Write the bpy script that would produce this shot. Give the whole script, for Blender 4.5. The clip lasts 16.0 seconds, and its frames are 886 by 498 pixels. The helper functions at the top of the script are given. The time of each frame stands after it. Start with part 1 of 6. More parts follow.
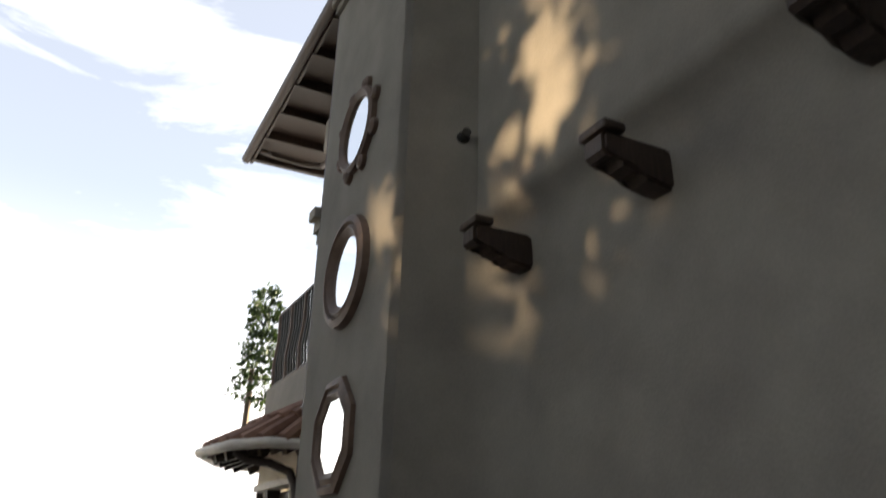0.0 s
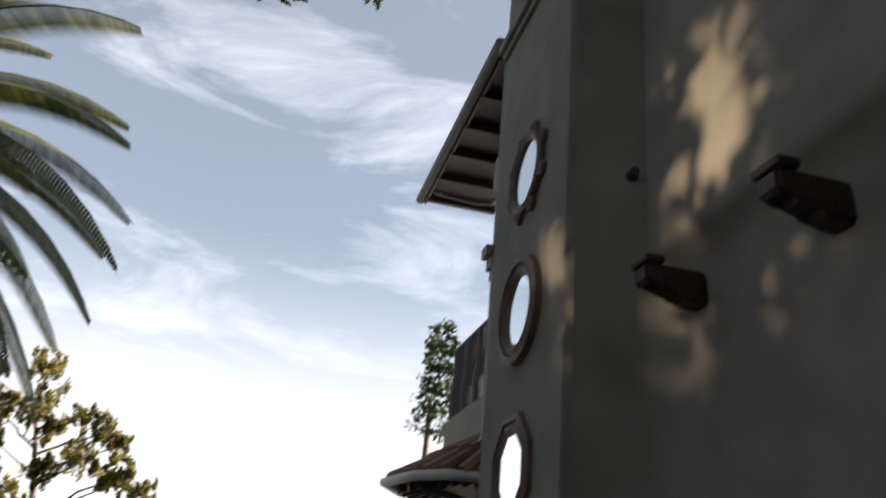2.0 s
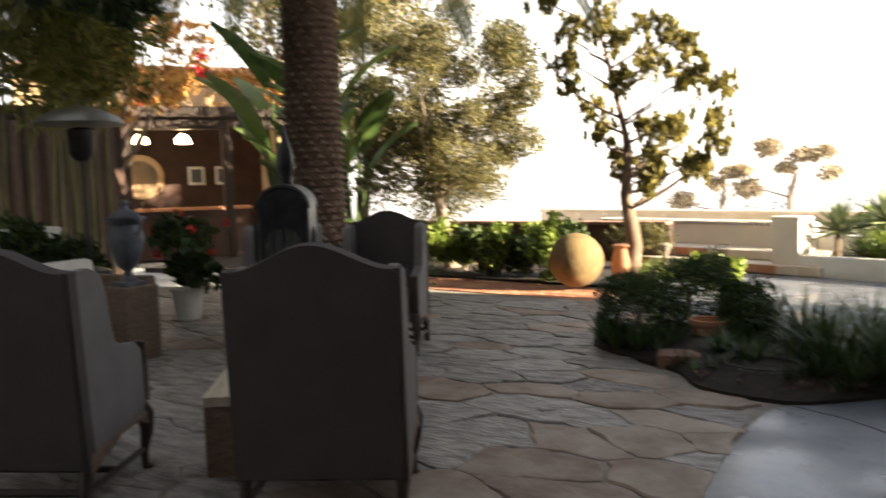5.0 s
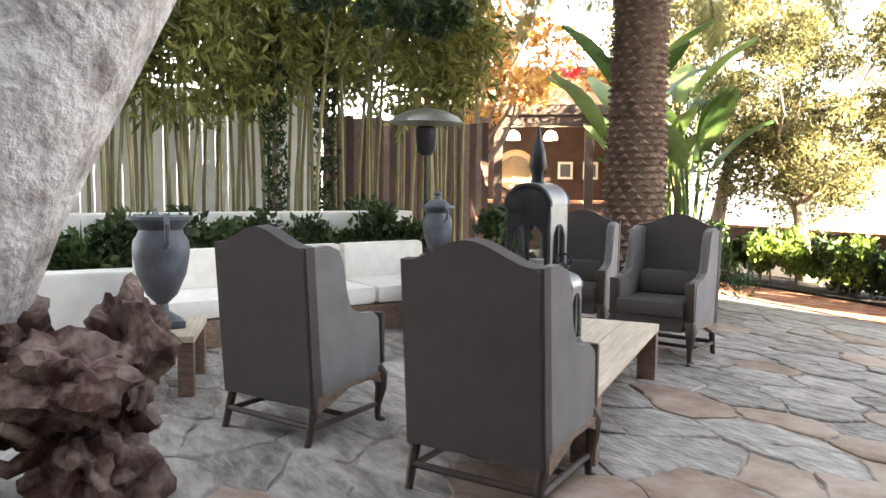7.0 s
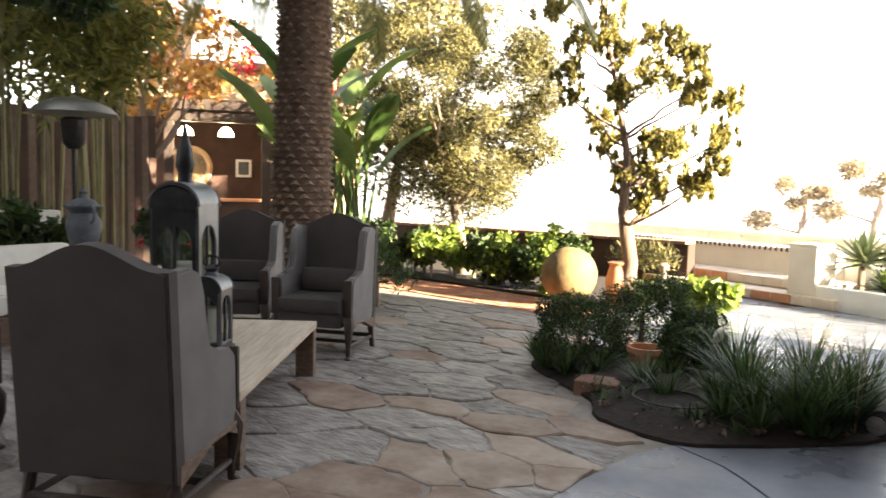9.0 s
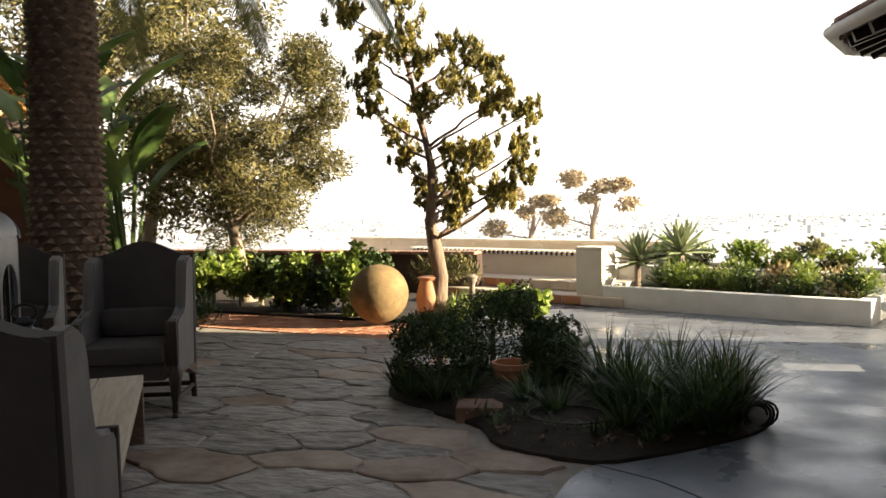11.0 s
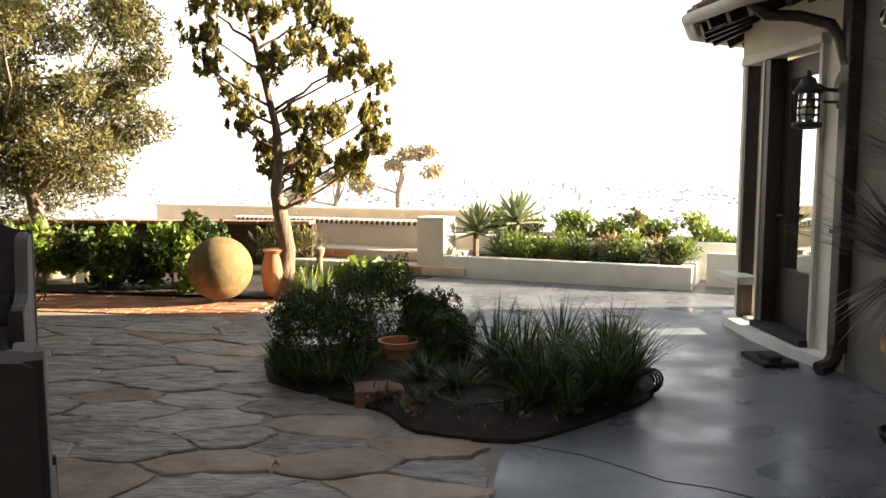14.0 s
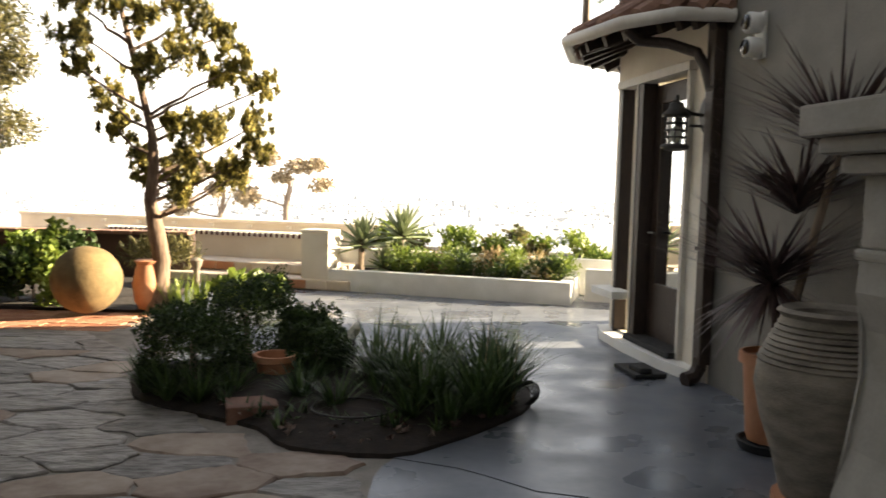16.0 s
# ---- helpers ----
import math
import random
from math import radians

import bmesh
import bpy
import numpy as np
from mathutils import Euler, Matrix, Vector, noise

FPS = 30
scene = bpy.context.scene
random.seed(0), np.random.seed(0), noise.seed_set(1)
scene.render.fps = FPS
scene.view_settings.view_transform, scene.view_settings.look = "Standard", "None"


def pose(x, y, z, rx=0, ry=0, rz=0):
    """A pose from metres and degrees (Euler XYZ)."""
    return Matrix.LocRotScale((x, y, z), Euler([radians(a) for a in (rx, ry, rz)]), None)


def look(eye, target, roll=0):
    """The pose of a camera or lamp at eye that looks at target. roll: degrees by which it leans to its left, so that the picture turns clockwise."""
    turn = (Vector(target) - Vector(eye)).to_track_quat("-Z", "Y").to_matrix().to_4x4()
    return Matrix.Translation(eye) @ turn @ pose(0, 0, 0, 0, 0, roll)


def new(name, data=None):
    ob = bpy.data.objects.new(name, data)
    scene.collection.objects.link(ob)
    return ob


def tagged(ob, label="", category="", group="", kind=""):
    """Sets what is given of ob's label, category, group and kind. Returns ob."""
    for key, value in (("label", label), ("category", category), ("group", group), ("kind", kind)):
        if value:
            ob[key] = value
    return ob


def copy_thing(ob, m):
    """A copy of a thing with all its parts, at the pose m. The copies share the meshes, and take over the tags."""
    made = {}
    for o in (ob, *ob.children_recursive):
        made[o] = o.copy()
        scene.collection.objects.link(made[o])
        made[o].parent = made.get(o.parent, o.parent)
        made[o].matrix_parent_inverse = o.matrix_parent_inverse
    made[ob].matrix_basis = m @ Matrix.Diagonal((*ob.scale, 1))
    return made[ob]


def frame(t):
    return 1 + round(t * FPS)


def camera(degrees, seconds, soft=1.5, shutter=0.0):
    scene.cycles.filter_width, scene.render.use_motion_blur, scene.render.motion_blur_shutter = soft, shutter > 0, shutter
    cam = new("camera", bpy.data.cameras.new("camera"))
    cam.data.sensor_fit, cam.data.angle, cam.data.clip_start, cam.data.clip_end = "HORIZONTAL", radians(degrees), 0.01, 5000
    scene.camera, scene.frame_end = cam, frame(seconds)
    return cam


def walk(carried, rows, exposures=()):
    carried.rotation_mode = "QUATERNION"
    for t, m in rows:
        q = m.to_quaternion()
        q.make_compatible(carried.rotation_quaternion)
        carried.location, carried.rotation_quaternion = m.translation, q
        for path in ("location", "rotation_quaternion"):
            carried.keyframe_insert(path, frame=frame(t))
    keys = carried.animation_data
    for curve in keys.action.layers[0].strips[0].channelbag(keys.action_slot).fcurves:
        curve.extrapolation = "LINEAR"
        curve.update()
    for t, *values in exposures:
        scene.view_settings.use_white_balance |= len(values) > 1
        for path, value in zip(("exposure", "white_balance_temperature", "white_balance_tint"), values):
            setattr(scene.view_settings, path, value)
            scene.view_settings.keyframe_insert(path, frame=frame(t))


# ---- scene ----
cam = camera(60.0, 16.0, shutter=0.4)
METRES, EYE, TILT, LEAN, TURN = 6.15, 2.1, 0.0, 0.0, -25.7
PATH = [
    (0, (0.617, 0.896, 1.702), (1.284, 2.624, 2.457), 1.6),
    (0.5, (0.619, 0.842, 1.729), (1.277, 2.466, 2.692), 2.7),
    (1, (0.602, 0.795, 1.736), (1.137, 2.396, 2.808), 3.0),
    (1.5, (0.581, 0.779, 1.737), (0.955, 2.472, 2.734), 4.9),
    (2, (0.572, 0.766, 1.685), (0.802, 2.582, 2.492), 5.5),
    (2.5, (0.55, 0.78, 1.647), (0.598, 2.699, 2.21), 3.4),
    (3, (0.53, 0.861, 1.551), (0.529, 2.848, 1.777), 1.6),
    (3.5, (0.502, 0.967, 1.515), (0.369, 2.963, 1.526), 0.8),
    (4, (0.484, 1.175, 1.412), (0.072, 3.125, 1.241), 0.1),
    (4.5, (0.437, 1.443, 1.381), (-0.332, 3.279, 1.188), 0.5),
    (5, (0.38, 1.637, 1.372), (-0.664, 3.334, 1.205), -1.8),
    (5.2, (0.427, 1.67, 1.356), (-0.768, 3.27, 1.241), -2.7),
    (7.3, (1.353, 2.367, 1.391), (-0.407, 3.302, 1.225), 0.4),
    (7.5, (1.485, 2.451, 1.375), (-0.281, 3.378, 1.22), 0.1),
    (8, (1.568, 2.479, 1.398), (-0.066, 3.62, 1.239), 1.6),
    (8.5, (1.501, 2.504, 1.385), (0.049, 3.871, 1.238), 2.1),
    (9, (1.316, 2.397, 1.408), (0.085, 3.965, 1.248), 1.3),
    (9.5, (1.104, 2.401, 1.39), (-0.01, 4.053, 1.222), 1.9),
    (9.7, (0.994, 2.441, 1.383), (-0.01, 4.162, 1.215), 0.9),
    (11.8, (-0.056, 2.534, 1.358), (-0.353, 4.509, 1.248), 1.5),
    (12, (-0.113, 2.603, 1.351), (-0.292, 4.592, 1.238), 1.6),
    (12.5, (-0.275, 2.575, 1.425), (-0.382, 4.568, 1.303), -0.7),
    (13, (-0.364, 2.594, 1.429), (-0.476, 4.579, 1.206), -0.9),
    (13.5, (-0.394, 2.614, 1.413), (-0.525, 4.595, 1.164), 1.2),
    (14, (-0.433, 2.591, 1.43), (-0.529, 4.578, 1.225), -0.1),
    (14.5, (-0.408, 2.617, 1.414), (-0.521, 4.604, 1.215), 0.4),
    (15, (-0.419, 2.612, 1.423), (-0.483, 4.601, 1.217), 0.7),
    (15.5, (-0.422, 2.624, 1.403), (-0.397, 4.617, 1.228), 1.0),
    (16, (-0.37, 2.636, 1.403), (-0.181, 4.62, 1.242), 1.4),
]
walk(cam, [(t, look(eye, target, roll)) for t, eye, target, roll in PATH],
     [(0, 2.4, 6500, 10), (0.5, 2.65, 6500, 10), (1.0, 2.75, 6500, 10), (1.6, 2.15, 6500, 10), (2.0, 1.55, 6000, 10), (2.5, 0.95, 5100, 10), (3.0, 0.15, 4950, 10), (3.5, -0.25, 4900, 10), (3.75, 0.45, 5900, 10), (4.0, 1.0, 6700, 10),
      (4.5, 2.3, 6800, 10), (5.0, 2.65, 6750, 10), (7.3, 4.65, 6350, 10), (8.0, 4.65, 6500, 10), (9.0, 3.6, 6700, 10), (9.7, 3.1, 6750, 10), (11.8, 1.95, 6900, 10), (12.5, 2.0, 6900, 10), (13.5, 2.6, 6900, 10), (16.0, 2.6, 6900, 10)])

# ---- light ----
SUN_AZ = (1.0, 0.1)
SUN_EL = 17.0
world = bpy.data.worlds.new("sky")
scene.world = world
world.use_nodes = True
wn, wl = world.node_tree.nodes, world.node_tree.links
wn.clear()
w_out = wn.new("ShaderNodeOutputWorld")
w_bg = wn.new("ShaderNodeBackground")
w_sky = wn.new("ShaderNodeTexSky")
w_sky.sky_type = "NISHITA"
w_sky.sun_disc = False
w_sky.sun_elevation = radians(SUN_EL)
w_sky.sun_rotation = math.atan2(SUN_AZ[0], SUN_AZ[1])
w_sky.air_density, w_sky.dust_density, w_sky.ozone_density = 1.0, 1.0, 1.2
w_co = wn.new("ShaderNodeTexCoord")
w_map = wn.new("ShaderNodeMapping")
w_map.inputs["Scale"].default_value = (1.2, 1.6, 4.5)
w_noise = wn.new("ShaderNodeTexNoise")
w_noise.inputs["Scale"].default_value = 2.2
w_noise.inputs["Detail"].default_value = 7
w_noise.inputs["Roughness"].default_value = 0.62
w_noise.inputs["Distortion"].default_value = 0.6
w_ramp = wn.new("ShaderNodeValToRGB")
w_ramp.color_ramp.elements[0].position = 0.5
w_ramp.color_ramp.elements[1].position = 0.82
w_ramp.color_ramp.elements[1].color = (0.75, 0.75, 0.75, 1)
w_mix = wn.new("ShaderNodeMixRGB")
w_mix.inputs[2].default_value = (11.0, 10.8, 10.8, 1)
wl.new(w_co.outputs["Generated"], w_map.inputs["Vector"])
wl.new(w_map.outputs[0], w_noise.inputs["Vector"])
wl.new(w_noise.outputs["Fac"], w_ramp.inputs["Fac"])
wl.new(w_ramp.outputs["Color"], w_mix.inputs[0])
wl.new(w_sky.outputs[0], w_mix.inputs[1])
# pale haze that thickens towards the horizon all round
w_sep = wn.new("ShaderNodeSeparateXYZ")
wl.new(w_co.outputs["Generated"], w_sep.inputs[0])
w_hz = wn.new("ShaderNodeMapRange")
w_hz.interpolation_type = "SMOOTHSTEP"
w_hz.inputs["From Min"].default_value = 0.0
w_hz.inputs["From Max"].default_value = 0.42
w_hz.inputs["To Min"].default_value = 0.85
w_hz.inputs["To Max"].default_value = 0.18
wl.new(w_sep.outputs["Z"], w_hz.inputs["Value"])
w_mix2 = wn.new("ShaderNodeMixRGB")
w_mix2.inputs[2].default_value = (11.5, 10.6, 9.8, 1)
wl.new(w_hz.outputs[0], w_mix2.inputs[0])
wl.new(w_mix.outputs[0], w_mix2.inputs[1])
wl.new(w_mix2.outputs[0], w_bg.inputs["Color"])
w_bg.inputs["Strength"].default_value = 0.051
wl.new(w_bg.outputs[0], w_out.inputs["Surface"])

sun = new("sun", bpy.data.lights.new("sun", "SUN"))
sun.data.energy = 5.0
sun.data.angle = radians(0.5)
sun.data.color = (1.0, 0.84, 0.6)
_h = math.tan(radians(SUN_EL)) * math.hypot(*SUN_AZ)
sun.matrix_world = look((40 * SUN_AZ[0], 40 * SUN_AZ[1], 40 * _h), (0, 0, 0))

# spot added in mid-air, standing in for reflected sun on the wing wall
dapple_spot = new("added_dapple_spot", bpy.data.lights.new("added_dapple_spot", "SPOT"))
dapple_spot.data.energy = 2300
dapple_spot.data.color = (1.0, 0.72, 0.42)
dapple_spot.data.spot_size = radians(11.5)
dapple_spot.data.spot_blend = 1.0
dapple_spot.data.shadow_soft_size = 0.02
dapple_spot.matrix_world = look((-7.2, 5.4, 3.2), (1.95, 3.5, 3.35))


# ---- materials ----
def mat(name, a, b, scale=8.0, rough=0.7, bump=0.2, metal=0.0, detail=6.0, fine=60.0, island=False, rand=0.0, spec=0.5, mid=0.5, width=0.25, stretch=None, trans=0.0, gloss=None):
    m = bpy.data.materials.new(name)
    m.use_nodes = True
    n, l = m.node_tree.nodes, m.node_tree.links
    bs = n["Principled BSDF"]
    bs.inputs["Roughness"].default_value = rough
    bs.inputs["Metallic"].default_value = metal
    bs.inputs["Specular IOR Level"].default_value = spec
    co = n.new("ShaderNodeTexCoord")
    src = co.outputs["Object"]
    if stretch:
        mp = n.new("ShaderNodeMapping")
        mp.inputs["Scale"].default_value = stretch
        l.new(src, mp.inputs["Vector"])
        src = mp.outputs[0]
    n1 = n.new("ShaderNodeTexNoise")
    n1.inputs["Scale"].default_value = scale
    n1.inputs["Detail"].default_value = detail
    l.new(src, n1.inputs["Vector"])
    n2 = n.new("ShaderNodeTexNoise")
    n2.inputs["Scale"].default_value = fine
    n2.inputs["Detail"].default_value = 3
    l.new(src, n2.inputs["Vector"])
    r = n.new("ShaderNodeValToRGB")
    r.color_ramp.elements[0].position = mid - width
    r.color_ramp.elements[1].position = mid + width
    r.color_ramp.elements[0].color = (*a, 1)
    r.color_ramp.elements[1].color = (*b, 1)
    add = n.new("ShaderNodeMath")
    add.operation = "MULTIPLY_ADD"
    add.inputs[1].default_value = 0.3
    l.new(n2.outputs["Fac"], add.inputs[0])
    sub = n.new("ShaderNodeMath")
    sub.operation = "SUBTRACT"
    sub.inputs[1].default_value = 0.15
    l.new(n1.outputs["Fac"], sub.inputs[0])
    l.new(sub.outputs[0], add.inputs[2])
    fac = add.outputs[0]
    if island or rand:
        if island:
            rn = n.new("ShaderNodeNewGeometry").outputs["Random Per Island"]
        else:
            rn = n.new("ShaderNodeObjectInfo").outputs["Random"]
        k = n.new("ShaderNodeMath")
        k.operation = "MULTIPLY_ADD"
        k.inputs[1].default_value = rand or 0.5
        l.new(rn, k.inputs[0])
        s2 = n.new("ShaderNodeMath")
        s2.operation = "SUBTRACT"
        s2.inputs[1].default_value = (rand or 0.5) / 2
        l.new(fac, s2.inputs[0])
        l.new(s2.outputs[0], k.inputs[2])
        fac = k.outputs[0]
    l.new(fac, r.inputs["Fac"])
    l.new(r.outputs["Color"], bs.inputs["Base Color"])
    if bump:
        bp = n.new("ShaderNodeBump")
        bp.inputs["Strength"].default_value = bump
        bp.inputs["Distance"].default_value = 0.01
        l.new(add.outputs[0], bp.inputs["Height"])
        l.new(bp.outputs[0], bs.inputs["Normal"])
    if gloss:
        gl = n.new("ShaderNodeMapRange")
        gl.inputs["From Min"].default_value, gl.inputs["From Max"].default_value = 0.35, 0.65
        gl.inputs["To Min"].default_value, gl.inputs["To Max"].default_value = gloss
        n3 = n.new("ShaderNodeTexNoise")
        n3.inputs["Scale"].default_value, n3.inputs["Detail"].default_value = 1.6, 8
        l.new(src, n3.inputs["Vector"])
        l.new(n3.outputs["Fac"], gl.inputs["Value"])
        l.new(gl.outputs[0], bs.inputs["Roughness"])
    if trans:
        tr = n.new("ShaderNodeBsdfTranslucent")
        l.new(r.outputs["Color"], tr.inputs["Color"])
        mx = n.new("ShaderNodeMixShader")
        mx.inputs[0].default_value = trans
        l.new(bs.outputs[0], mx.inputs[1])
        l.new(tr.outputs[0], mx.inputs[2])
        l.new(mx.outputs[0], n["Material Output"].inputs["Surface"])
    return m


# this house stucco is darkened to carry the walls' shade
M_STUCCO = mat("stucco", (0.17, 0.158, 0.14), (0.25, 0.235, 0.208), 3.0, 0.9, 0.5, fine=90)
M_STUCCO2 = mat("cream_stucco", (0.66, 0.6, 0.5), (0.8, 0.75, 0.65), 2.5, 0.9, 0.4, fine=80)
M_WHITE = mat("white_plaster", (0.68, 0.67, 0.63), (0.82, 0.81, 0.78), 4.0, 0.8, 0.3)
M_CONC = mat("sealed_concrete", (0.09, 0.1, 0.122), (0.2, 0.215, 0.245), 2.2, 0.36, 0.25, fine=14, detail=9, gloss=(0.16, 0.55))
M_FLAG = mat("flagstone", (0.085, 0.076, 0.07), (0.38, 0.35, 0.325), 5.0, 0.55, 1.0, fine=16, rand=0.2, detail=12, stretch=(1.0, 2.4, 1.0))
M_FLAG2 = mat("rust_flagstone", (0.17, 0.11, 0.08), (0.38, 0.31, 0.25), 3.6, 0.65, 0.9, fine=18, rand=0.3, detail=9)
for _n in M_FLAG.node_tree.nodes:
    if _n.type == "BUMP":
        _n.inputs["Distance"].default_value = 0.035
M_MORTAR = mat("mortar", (0.15, 0.135, 0.118), (0.3, 0.27, 0.24), 6.0, 0.9, 0.6)
M_BRICK = mat("paving_brick", (0.3, 0.12, 0.065), (0.46, 0.24, 0.15), 6.0, 0.8, 0.5, rand=0.5)
M_SOIL = mat("garden_soil", (0.008, 0.006, 0.005), (0.032, 0.022, 0.016), 14.0, 0.95, 1.0, fine=70)
M_TERRA = mat("terracotta", (0.42, 0.17, 0.08), (0.55, 0.28, 0.16), 7.0, 0.75, 0.3)
M_TERRA_TILE = mat("terracotta_tile", (0.16, 0.08, 0.055), (0.3, 0.175, 0.125), 6.0, 0.8, 0.4, rand=0.5)
M_STONE = mat("cast_stone", (0.23, 0.22, 0.195), (0.34, 0.32, 0.29), 6.0, 0.85, 0.4)
M_BALL = mat("mossy_stone", (0.1, 0.068, 0.03), (0.24, 0.165, 0.075), 7.0, 0.9, 0.6, fine=50)
M_CLAY = mat("weathered_clay", (0.1, 0.085, 0.066), (0.29, 0.255, 0.21), 5.0, 0.8, 0.5, stretch=(1, 1, 3))
M_DARKWOOD = mat("dark_stained_wood", (0.018, 0.0105, 0.008), (0.048, 0.029, 0.021), 10.0, 0.55, 0.3, stretch=(6, 6, 1))
M_FRAMEWOOD = mat("frame_wood", (0.07, 0.044, 0.033), (0.14, 0.09, 0.066), 10.0, 0.6, 0.3)
M_PALEFRAME = mat("painted_frame", (0.5, 0.47, 0.42), (0.62, 0.59, 0.53), 8.0, 0.6, 0.15)
M_TABLE = mat("bleached_planks", (0.36, 0.3, 0.22), (0.56, 0.49, 0.39), 3.0, 0.7, 0.5, stretch=(1.2, 14, 3), fine=40)
M_OLDWOOD = mat("old_brown_wood", (0.1, 0.065, 0.045), (0.22, 0.15, 0.11), 6.0, 0.75, 0.5, stretch=(3, 3, 10))
# one linen in two tones; the sides' lighter look is put into colour
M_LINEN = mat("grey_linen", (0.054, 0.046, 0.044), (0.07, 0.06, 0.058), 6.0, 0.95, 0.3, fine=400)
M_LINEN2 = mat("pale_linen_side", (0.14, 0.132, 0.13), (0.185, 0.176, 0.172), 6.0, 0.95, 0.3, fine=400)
M_CUSHION = mat("white_canvas", (0.62, 0.6, 0.55), (0.75, 0.73, 0.68), 8.0, 0.95, 0.3, fine=200)
M_METAL = mat("dark_metal", (0.018, 0.018, 0.02), (0.045, 0.045, 0.05), 12.0, 0.42, 0.2, metal=0.6)
M_ZINC = mat("zinc", (0.09, 0.1, 0.115), (0.2, 0.215, 0.235), 5.0, 0.34, 0.3, metal=0.3)
M_BLUEGREY = mat("blue_grey_glaze", (0.035, 0.042, 0.055), (0.11, 0.125, 0.15), 6.0, 0.5, 0.3)
M_STEEL = mat("brushed_steel", (0.4, 0.4, 0.4), (0.55, 0.55, 0.56), 12.0, 0.35, 0.1, metal=0.9)
M_IRON = mat("wrought_iron", (0.015, 0.014, 0.013), (0.04, 0.035, 0.03), 14.0, 0.55, 0.3)
M_CANDLE = mat("candle_wax", (0.7, 0.66, 0.56), (0.8, 0.77, 0.68), 5.0, 0.6, 0.05)
M_PALMBARK = mat("palm_bark", (0.1, 0.065, 0.048), (0.27, 0.19, 0.145), 9.0, 0.9, 0.9, rand=0.4)
M_BARK = mat("grey_bark", (0.16, 0.12, 0.09), (0.32, 0.25, 0.19), 8.0, 0.9, 0.9, stretch=(3, 3, 0.7))
M_FICUS = mat("smooth_pale_bark", (0.2, 0.17, 0.16), (0.6, 0.57, 0.55), 4.5, 0.85, 1.6, fine=22, detail=12, mid=0.42, width=0.16)
for _n in M_FICUS.node_tree.nodes:
    if _n.type == "BUMP":
        _n.inputs["Distance"].default_value = 0.05
M_JUNBARK = mat("twisted_brown_bark", (0.08, 0.05, 0.036), (0.27, 0.19, 0.14), 9.0, 0.9, 1.0, stretch=(4, 4, 0.6))
M_DRIFT = mat("weathered_root", (0.045, 0.018, 0.013), (0.36, 0.28, 0.24), 6.0, 0.9, 0.9, fine=30, mid=0.6, width=0.2)
M_LEAF = mat("dark_leaf", (0.016, 0.034, 0.01), (0.062, 0.1, 0.025), 3.0, 0.5, 0, island=True, rand=0.7, trans=0.3)
M_OLIVE = mat("olive_leaf", (0.045, 0.047, 0.018), (0.21, 0.185, 0.065), 2.0, 0.6, 0, island=True, rand=0.7, trans=0.35)
M_LIME = mat("lime_leaf", (0.07, 0.12, 0.02), (0.26, 0.33, 0.06), 2.0, 0.5, 0, island=True, rand=0.6, trans=0.35)
M_CYP = mat("cypress_leaf", (0.06, 0.062, 0.018), (0.36, 0.3, 0.07), 2.5, 0.7, 0, island=True, rand=0.6, trans=0.25)
M_BAMBOO = mat("bamboo_leaf", (0.11, 0.125, 0.03), (0.34, 0.34, 0.1), 2.0, 0.55, 0, island=True, rand=0.7, trans=0.5)
M_CULM = mat("bamboo_culm", (0.16, 0.15, 0.06), (0.34, 0.3, 0.15), 4.0, 0.5, 0.1, rand=0.5)
M_FROND = mat("palm_leaf", (0.05, 0.065, 0.02), (0.17, 0.17, 0.06), 3.0, 0.5, 0, island=True, rand=0.4, trans=0.3)
M_AUTUMN = mat("orange_leaf", (0.3, 0.13, 0.03), (0.6, 0.36, 0.1), 2.0, 0.6, 0, island=True, rand=0.7, trans=0.4)
M_RED = mat("red_petal", (0.45, 0.02, 0.03), (0.7, 0.06, 0.06), 2.0, 0.6, 0, island=True, rand=0.7, trans=0.3)
M_BANANA = mat("banana_leaf", (0.05, 0.1, 0.025), (0.2, 0.28, 0.08), 3.0, 0.4, 0.2, rand=0.5, trans=0.35)
M_DRAC = mat("dracaena_leaf", (0.045, 0.03, 0.03), (0.15, 0.1, 0.095), 4.0, 0.5, 0, island=True, rand=0.5)
M_GRASS = mat("strap_leaf", (0.02, 0.045, 0.012), (0.08, 0.13, 0.035), 4.0, 0.45, 0, island=True, rand=0.6, trans=0.25)
M_AGAVE = mat("agave_leaf", (0.16, 0.2, 0.1), (0.36, 0.4, 0.24), 4.0, 0.55, 0.1, rand=0.4, trans=0.15)
M_DRYTUFT = mat("dry_scrub", (0.25, 0.18, 0.09), (0.5, 0.4, 0.22), 3.0, 0.8, 0, island=True, rand=0.6, trans=0.3)
M_TILE_W = mat("white_glazed_tile", (0.7, 0.68, 0.62), (0.8, 0.78, 0.72), 6.0, 0.35, 0.1)
M_TILE_D = mat("maroon_glazed_tile", (0.07, 0.03, 0.03), (0.12, 0.05, 0.05), 6.0, 0.35, 0.1)
# distance haze is put into these pale blue-grey base colours
M_HILL = mat("haze_painted_land", (0.33, 0.35, 0.38), (0.41, 0.43, 0.46), 0.006, 0.95, 0, fine=0.05, detail=10)
M_CITY = mat("haze_painted_houses", (0.36, 0.38, 0.4), (0.44, 0.45, 0.46), 0.01, 0.9, 0, fine=0.2, island=True, rand=0.9)
M_FARWOOD = mat("haze_painted_woods", (0.33, 0.35, 0.375), (0.4, 0.42, 0.445), 0.02, 0.95, 0, fine=0.2, island=True, rand=0.5)
